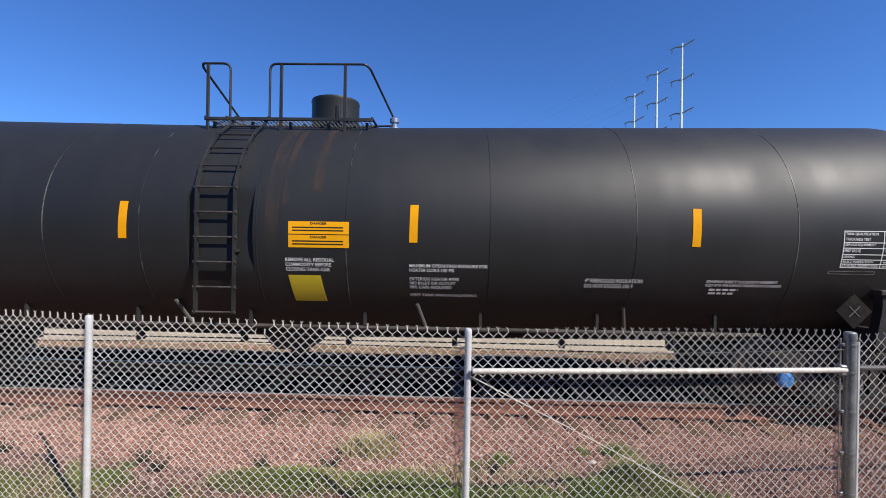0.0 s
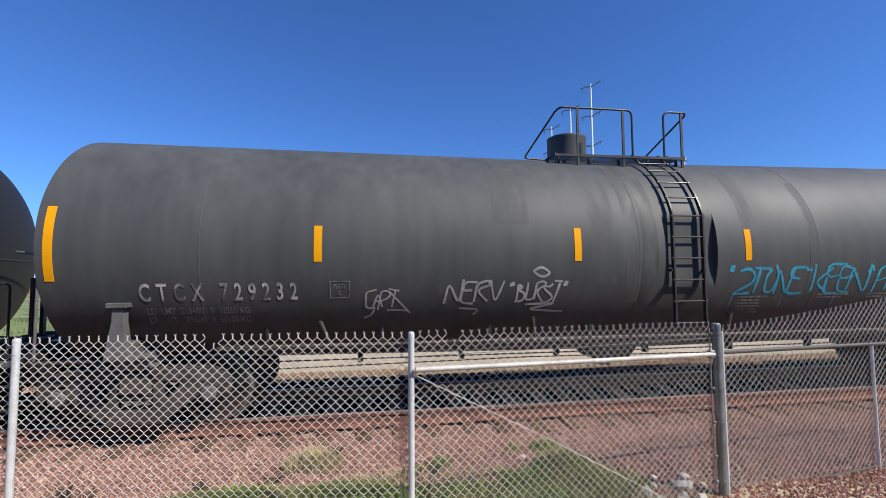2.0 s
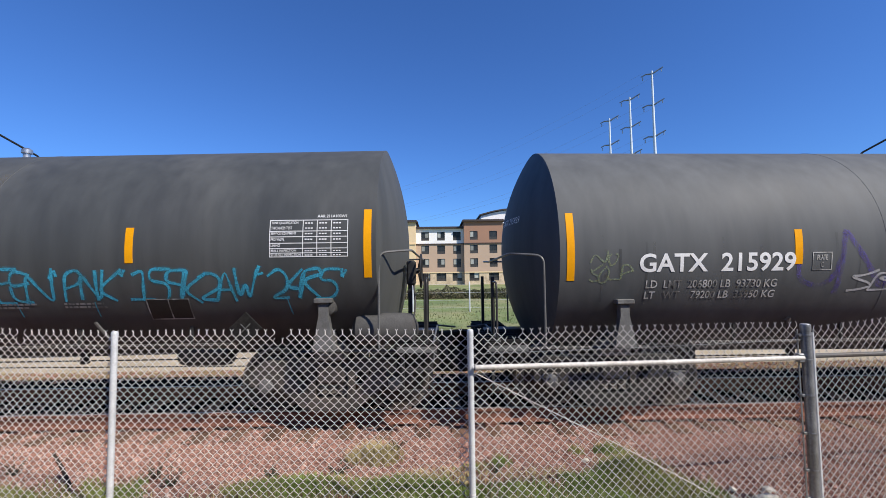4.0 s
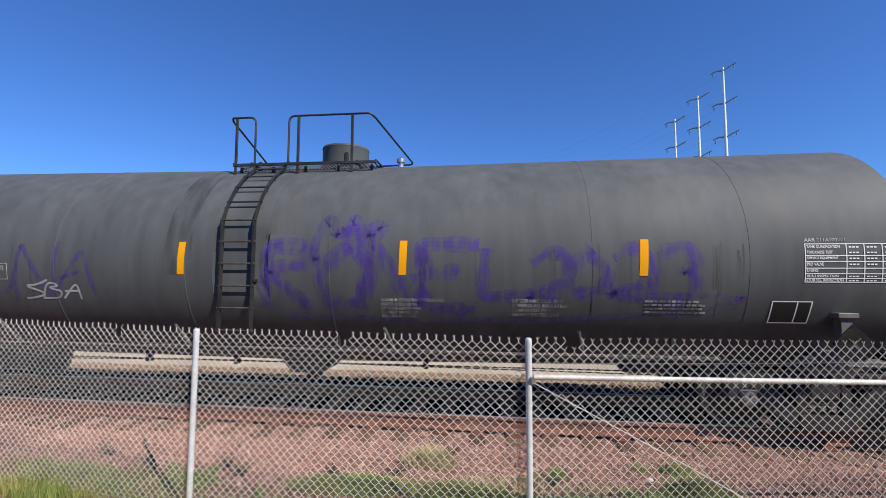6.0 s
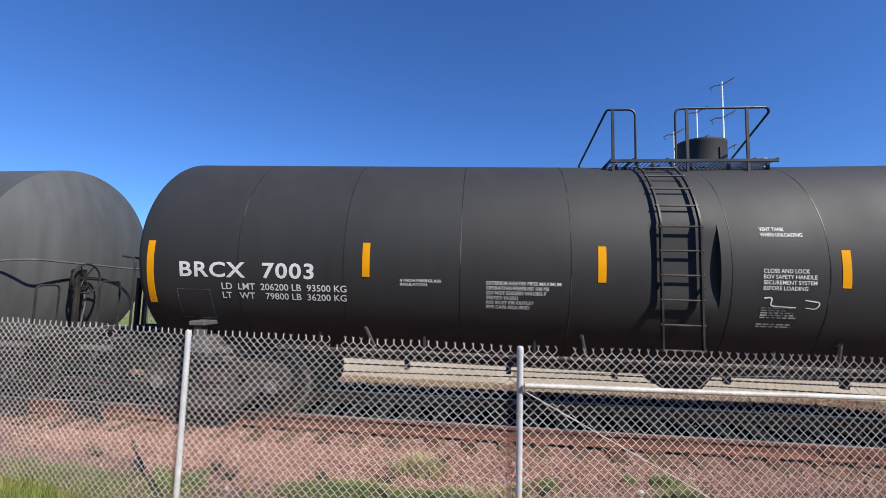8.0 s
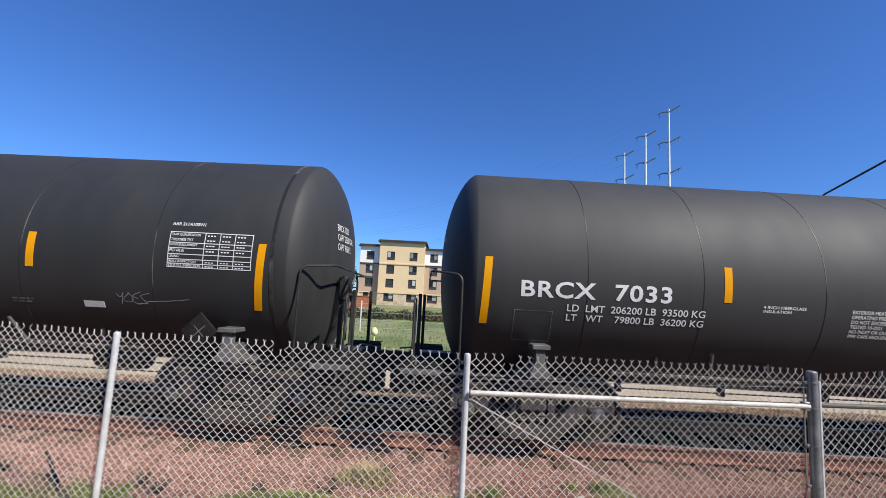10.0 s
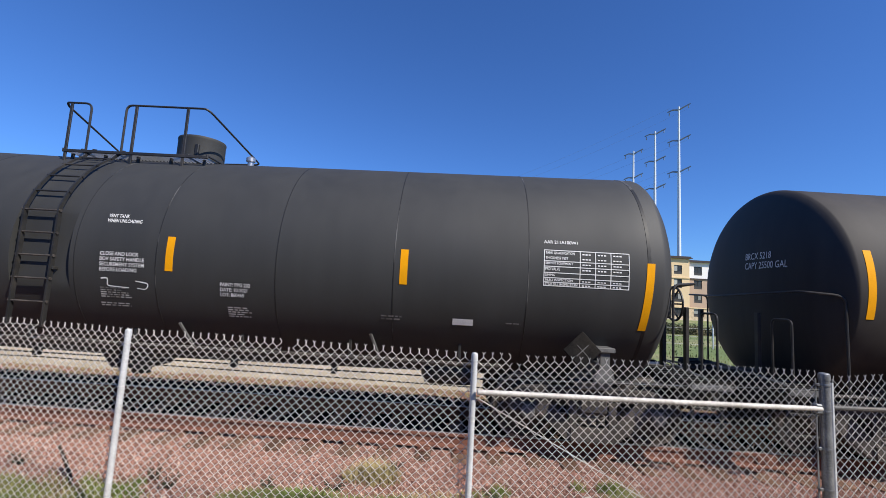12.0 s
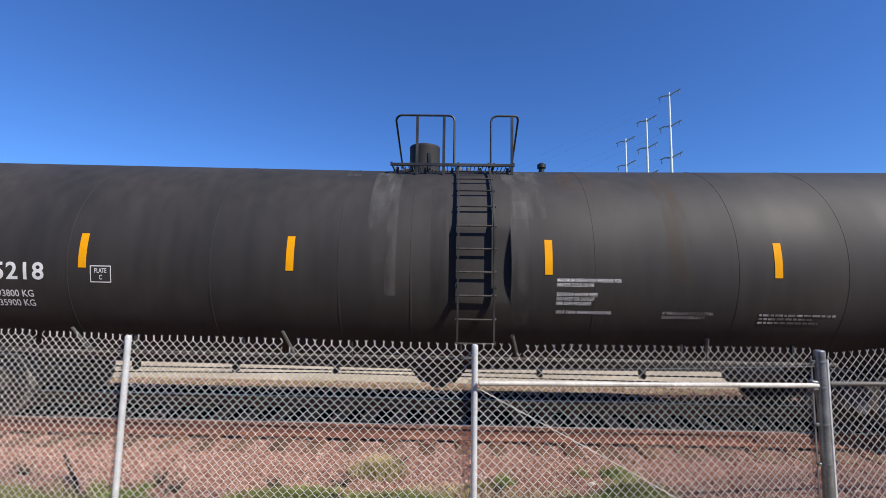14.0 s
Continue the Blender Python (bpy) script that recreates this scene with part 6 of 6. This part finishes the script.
    c.ribbon(sprayed("QBURSTQ", 0.2, 5) + [[(0.28, -0.25), (0.8, -0.2), (0.35, -0.45), (0.9, -0.7)], [(0.38, 1.5), (0.5, 1.75), (0.68, 1.5), (0.52, 1.28), (0.38, 1.5)]], 5.80, 6.70, -18.5, -28.5, 0.042, "spray_white", seed=4, label="white sprayed tag with a halo")
    c.ribbon(sprayed("Q2TONEQKEENQPNKQ159K2AWQ24R5Q", 0.18, 6, 1.25), 9.06, 15.38, -11.5, -26.3, 0.048, "spray_cyan", seed=5, label="long cyan sprayed tag with drips", jitter=0.03)
    c.ribbon(sprayed("Q2TONEQKEENQPNKQ159K2AWQ24R5Q", 0.18, 6, 1.25), 9.06, 15.38, -11.5, -26.3, 0.085, "haze_cyan", seed=5, jitter=0.03, off=0.0036)
    c.ribbon([[(x, 0.5), (x + 0.002, 0.0)] for x in (0.02, 0.16, 0.31, 0.47, 0.60, 0.66, 0.88)], 9.10, 15.25, -18, -35, 0.018, "spray_cyan", seed=6)
    c.table(14.31, 15.32, 11.2, -6.1)
    c.text("AAR 211A100W1", 14.92, 15.30, 13.6, 12.2)
    c.patch("stencil_panel", 12.66, 13.22, -25.3, -37.0, "hose", "black stencil panel with a white rule")
    c.outline(12.66, 13.22, -25.3, -37.0, 0.014, "white_worn", (0.5,), ())
    c.bars(9.33, 9.95, -27.1, -39.3, 6, "white_faint", 5)
    c.bars(10.7, 11.3, -26.5, -30, 2, "white_faint", 6)
    c.bars(11.6, 12.3, -26.5, -30, 2, "white_faint", 7)
    for u in (1.9, 7.7, 10.6):
        c.seam(u, None, 0.02, 0.003)
    c.head_strokes(sprayed("NBERNVRS", 0.15, 8), 0.0, 0.66, 1.5, 0.26, 0.014, "white")
    c.head_strokes(sprayed("PNTU", 0.1, 9) + [[(0.0, -0.15), (0.5, -0.05), (1.0, -0.2)]], 0.82, 0.30, 0.62, 0.46, 0.018, "white")
    c.head_strokes(sprayed("2OE", 0.1, 10), -0.42, 0.26, 0.62, 0.22, 0.014, "white")
    c.head_text("CTCX 729232\nCAPY GAL", 0, 0.1, 0.40, 0.86, 0.16, "white_faint")
    c.ladder()
    c.platform(0.34, 0.52, 1.05, long=1.52)
    c.ends(True, True)
    c.placard(14.02, 1.30)
    for u0, u1, p0, p1, m in ((6.95, 7.35, 48, -20, "dust_film"), (7.5, 7.72, 55, -30, "dust_film"), (7.74, 7.98, 40, -32, "soot_film"), (9.35, 9.6, 50, 0, "dust_film"), (10.45, 10.6, 40, -30, "dust_film"), (5.6, 6.1, 50, 10, "dust_film"), (6.2, 6.5, 66, 52, "rust_film")):
        c.patch("stain", u0, u1, p0, p1, m, "rain-washed streak", off=0.0032)
    part("air_reservoir", G().lathe([(0.04, -0.14), (0.12, -0.09), (0.14, 0.0), (0.12, 0.09), (0.04, 0.14)], (15.0, -1.35, 1.55), "y", 16), M["dusty_steel"], c.root)
    part("air_tank", G().lathe([(0.06, -0.45), (0.2, -0.38), (0.22, -0.25), (0.22, 0.25), (0.2, 0.38), (0.06, 0.45)], (15.75, -1.2, 1.22), "x", 18), M["dusty_steel"], c.root)
    c.underside()
    c.trucks()
    # ---- third car: streaked grey with purple writing
    c = Car(25.981, 2.31, "grey_streaked", 7.28, 1, 16.2, "weathered grey tank car streaked with rain and purple spray, rolling past", False)
    for u in (0.0, 15.37):
        c.mark(u, 15.5, long_mark)
    for u in (3.01, 6.2, 9.36, 12.41):
        c.mark(u, 6.4, mid_mark, -0.015)
    c.text("GATX  215929", 1.16, 3.22, -4.1, -13.0, "white", bold=0.02)
    c.text(load % ("206800", "93730", "79200", "35950"), 1.26, 3.0, -16.7, -26.2, "white_worn")
    c.ribbon(sprayed("NO", 0.1, 1) , 0.55, 0.90, -3.1, -9, 0.03, "spray_green", seed=1, label="pale green sprayed tag")
    c.ribbon(sprayed("SOUP", 0.1, 2), 0.50, 1.05, -10, -17, 0.03, "spray_green", seed=2, label="pale green sprayed tag")
    c.outline(3.44, 3.70, -4.3, -12.9, 0.012, "white_worn")
    c.text("PLATE\nC", 3.50, 3.64, -5.6, -11.4, "white_worn", align="CENTER")
    c.ribbon(sprayed("UNA", 0.15, 5), 3.25, 5.1, 6, -22, 0.09, "spray_purple", seed=7, label="purple sprayed loops", jitter=0.06)
    c.ribbon(sprayed("SBA", 0.2, 6), 4.0, 4.9, -14, -23, 0.04, "spray_white", seed=8, label="white sprayed tag")
    c.ribbon(sprayed("RONE", 0.1, 7), 7.75, 10.6, 4, -25, 0.12, "spray_purple", seed=9, label="wide faded purple sprayed letters", jitter=0.07)
    c.ribbon([[(0.25, 0.35), (0.32, 0.8), (0.4, 0.5), (0.45, 0.85), (0.52, 0.45), (0.6, 0.7), (0.35, 0.6), (0.55, 0.55), (0.4, 0.4)]], 7.6, 10.6, 26, -12, 0.22, "spray_purple", seed=19, jitter=0.05)
    c.ribbon(sprayed("RONE", 0.1, 7), 7.75, 10.6, 4, -25, 0.26, "haze_purple", seed=9, jitter=0.07, off=0.0036)
    c.ribbon(sprayed("L2023", 0.1, 8), 10.7, 13.3, 2, -20, 0.22, "haze_purple", seed=10, jitter=0.06, off=0.0036)
    c.ribbon(sprayed("L2023", 0.1, 8), 10.7, 13.3, 2, -20, 0.10, "spray_purple", seed=10, label="faded purple sprayed numerals", jitter=0.06)
    c.ribbon([[(0.0, 0.1), (0.3, 0.0), (0.6, 0.05), (0.9, 0.3), (1.0, 0.7), (0.8, 0.8)]], 7.9, 13.9, -14, -33, 0.10, "spray_purple", seed=11)
    c.ribbon([[(0.0, 0.4), (0.5, 0.6), (1.0, 0.5)]], 14.9, 15.25, -26, -32, 0.06, "spray_red", seed=12, label="small red sprayed spot")
    c.table(14.50, 15.57, 4.2, -12.4)
    c.text("AAR 211A100W1", 14.50, 14.95, 6.6, 5.0, "white_worn")
    c.patch("stencil_panel", 14.17, 14.63, -20.8, -31.9, "hose", "black stencil panel with a white rule")
    c.outline(14.17, 14.63, -20.8, -31.9, 0.014, "white", (0.62,), ())
    c.text("MAXIMUM OPERATING PRESSURE FOR\nHEATER COILS 100 PSI\nEXTERIOR HEATER PIPES\nNO INLET OR OUTLET\nPIPE CAPS REQUIRED", 9.30, 10.15, -21.2, -32.0, "white_worn")
    c.text("0.5\" CERAMIC FIBER AND\n4\" FIBERGLASS INSULATION\nCOMPRESSED TO 4\"\nDO NOT EXCEED 300 F", 11.04, 11.75, -21.0, -30.0, "white_worn")
    c.bars(12.69, 13.61, -20.7, -27.9, 4, "white_worn", 8)
    for u in (4.45, 6.5, 8.6, 12.05, 13.9):
        c.seam(u, None, 0.03, 0.003)
    rng = random.Random(2)
    for k in range(34):
        u = 9.0 + rng.random() * 5.0 if k < 24 else 0.6 + rng.random() * 3.5
        c.patch("stain", u, u + rng.uniform(0.012, 0.035), rng.uniform(-2, 6), rng.uniform(-30, -14), "soot_film" if k % 3 else "dust_film", "rain-washed streak", off=0.0032)
    for u0, u1, p0, p1, m in ((13.9, 14.1, 62, 52, "soot_film"), (6.2, 6.6, 60, -10, "soot_film"), (7.7, 8.1, 58, 10, "dust_film")):
        c.patch("stain", u0, u1, p0, p1, m, "rain-washed streak", off=0.0032)
    c.head_text("GATX 215929", 0, -0.35, 0.46, 0.80, 0.10, "white")
    c.ladder()
    c.platform(0.40, 0.44, 0.95, reach=0.33)
    c.ends(True, True)
    c.placard(14.98, 1.25, 0.32)
    c.underside()
    c.trucks("truck_black")
    # ---- fourth and fifth cars: matt black, alike
    for start, ax, num, lad, tip, m in ((44.228, 2.39, "7003", 7.36, 16.15, "black_a"), (62.303, 2.383, "7033", 7.42, 16.15, "black_b")):
        c = Car(start, ax, m, lad, 1, tip, "clean matt black tank car with large white numerals, rolling past")
        for u in (0.0, 15.11 if num == "7003" else 15.26):
            c.mark(u, 4.6, long_mark, -0.05 if u else -0.04)
        for u in (3.1, 6.15, 8.97, 12.07):
            c.mark(u, 5.0, mid_mark)
        c.text("BRCX  " + num, 0.69, 2.64, -5.4, -13.2, "white", bold=0.022, space=1.1)
        c.text(load % ("206200", "93500", "79800", "36200"), 1.30, 3.09, -15.7, -23.9, "white")
        c.text("4 INCH FIBERGLASS\nINSULATION", 3.82, 4.37, -11.7, -15.0, "white")
        c.text("EXTERIOR HEATER PIPES MAXIMUM\nOPERATING PRESSURE 100 PSI\nDO NOT EXCEED 340 DEG F\nTESTED 10-2021\nNO INLET OR OUTLET\nPIPE CAPS REQUIRED", 4.96, 5.91, -11.8, -25.4, "white")
        c.text("VENT TANK\nWHEN UNLOADING", 8.30, 8.78, 14.9, 10.6, "white")
        c.text("CLOSE AND LOCK\nBOV SAFETY HANDLE\nSECUREMENT SYSTEM\nBEFORE LOADING", 8.30, 8.90, -3.5, -12.8, "white")
        c.ribbon([[(0.0, 0.9), (0.15, 1.0), (0.1, 0.3), (0.25, 0.0), (0.6, 0.1)], [(0.7, 0.8), (1.0, 0.6), (0.95, 0.0), (0.75, -0.1)]], 8.33, 8.95, -16.0, -20.5, 0.020, "white", "stencil", seed=3)
        c.bars(8.30, 8.78, -20.3, -26.0, 5, "white_worn", 9)
        c.bars(8.28, 8.75, -28.2, -30.6, 2, "white_worn", 10)
        c.text("PAINT: PPG 202\nDATE: 10-2021\nLOT: 860465", 9.92, 10.32, -15.2, -22.0, "white")
        c.bars(10.0, 10.35, -27.0, -33.0, 5, "white_worn", 11)
        c.bars(12.05, 12.4, -26.5, -29.5, 2, "white_faint", 12)
        c.patch("stencil_panel", 13.0, 13.27, -26.6, -30.0, "white", "small white stencilled panel")
        c.table(14.14, 15.24, 8.6, -8.2)
        c.text("AAR 211A100W1", 14.14, 14.58, 13.2, 11.6, "white")
        if num == "7003":
            c.ribbon(sprayed("YOES", 0.2, 4) + [[(1.0, 0.3), (1.6, 0.45), (2.4, 0.7)]], 13.46, 13.86, -21.5, -27.0, 0.012, "spray_white", seed=4, label="thin white scrawl")
        else:
            c.bars(13.7, 14.0, -27, -28.2, 1, "white_faint", 14)
        for u in (1.55, 3.05, 4.62, 6.03, 7.95, 9.05, 10.65, 12.2, 13.95):
            c.seam(u, None, 0.018, 0.003)
        c.seam(15.50, None, 0.05, 0.004)
        for e in (0, 1):
            c.head_text("BRCX " + num + "\nCAPY 25500 GAL\nCAPY 96500 L", e, -0.22 if e else -0.35, 0.40 if e else 0.46, 0.84 if e else 0.6, 0.40 if e else 0.30, "white")
        c.outline(0.62, 1.12, -19.5, -36, 0.006, "white_faint")
        c.ladder()
        c.platform(0.37, 0.50, 1.04, "bright_steel", 0.12, 1.56)
        c.ends(True, False, 0.0, "grey_steel")
        c.placard(14.66, 1.36, 0.34)
        c.underside()
        c.trucks()
    # ---- last car: brownish black
    c = Car(80.349, 2.36, "black_brown", 8.80, -1, 16.2, "brownish black tank car with dust stains below its platform, rolling past", True, 0.29)
    for u in (0.0, 15.3):
        c.mark(u, 17.5, long_mark, -0.02)
    for u in (3.35, 6.10, 9.48, 12.43):
        c.mark(u, 9.4, mid_mark)
    c.text("BRCX  5218", 1.32, 3.10, -4.6, -13.0, "white", bold=0.022, space=1.08)
    c.text(load % ("206800", "93800", "79200", "35900"), 1.35, 2.93, -17.9, -26.2, "white")
    c.outline(3.72, 4.0, -5.8, -13.8, 0.012, "white")
    c.text("PLATE\nC", 3.78, 3.94, -7.0, -12.4, "white", align="CENTER")
    c.text(heater, 9.85, 10.68, -8.4, -25.5, "white")
    c.text("4\" FIBERGLASS INSULATION\nDO NOT EXCEED 300 F", 11.24, 11.9, -23.6, -27.3, "white_worn")
    c.bars(12.5, 13.5, -23.7, -29.6, 3, "white_worn", 15)
    for u0, u1, p0, p1, m in ((7.35, 7.65, 58, -2, "dust_film"), (7.6, 7.75, 55, -18, "dust_film"), (9.2, 9.75, 62, 20, "dust_film"), (9.25, 9.5, 30, -32, "dust_film"), (10.0, 10.5, 60, 40, "rust_film"), (8.2, 8.4, 40, -30, "soot_film"), (11.3, 11.6, 50, -10, "rust_film"), (6.9, 7.1, 66, 52, "dust_film")):
        c.patch("stain", u0, u1, p0, p1, m, "rain-washed streak", off=0.0032)
    for u in (1.85, 3.4, 5.3, 7.0, 7.95, 10.35, 12.2, 13.6):
        c.seam(u, None, 0.03, 0.003)
    c.head_text("BRCX 5218\nCAPY 25500 GAL", 0, -0.45, 0.42, 0.8, 0.26, "white")
    c.ladder()
    c.platform(0.26, 0.52, 0.80, long=1.15)
    c.ends(web_paint="truck")
    c.placard(14.66, 1.36, 0.32)
    c.underside()
    c.trucks()


def motions():
    """The train rolls by to the left; its wheels turn with the distance run."""
    times = [i / 10 for i in range(141)]
    way = [run(t) for t in times]
    for c in CARS:
        walk(c.root, [(t, pose(c.start - s, TRACK_Y, RAIL_TOP + 0.004)) for t, s in zip(times, way)])
    for w, u in WHEELSETS:
        walk(w, [(t, pose(u, 0, WHEEL, 0, -math.degrees(s / WHEEL), 0)) for t, s in zip(times, way)])


make_ground()
make_track()
make_far_side()
make_train()
make_fence()
make_plants()
make_stones()
motions()
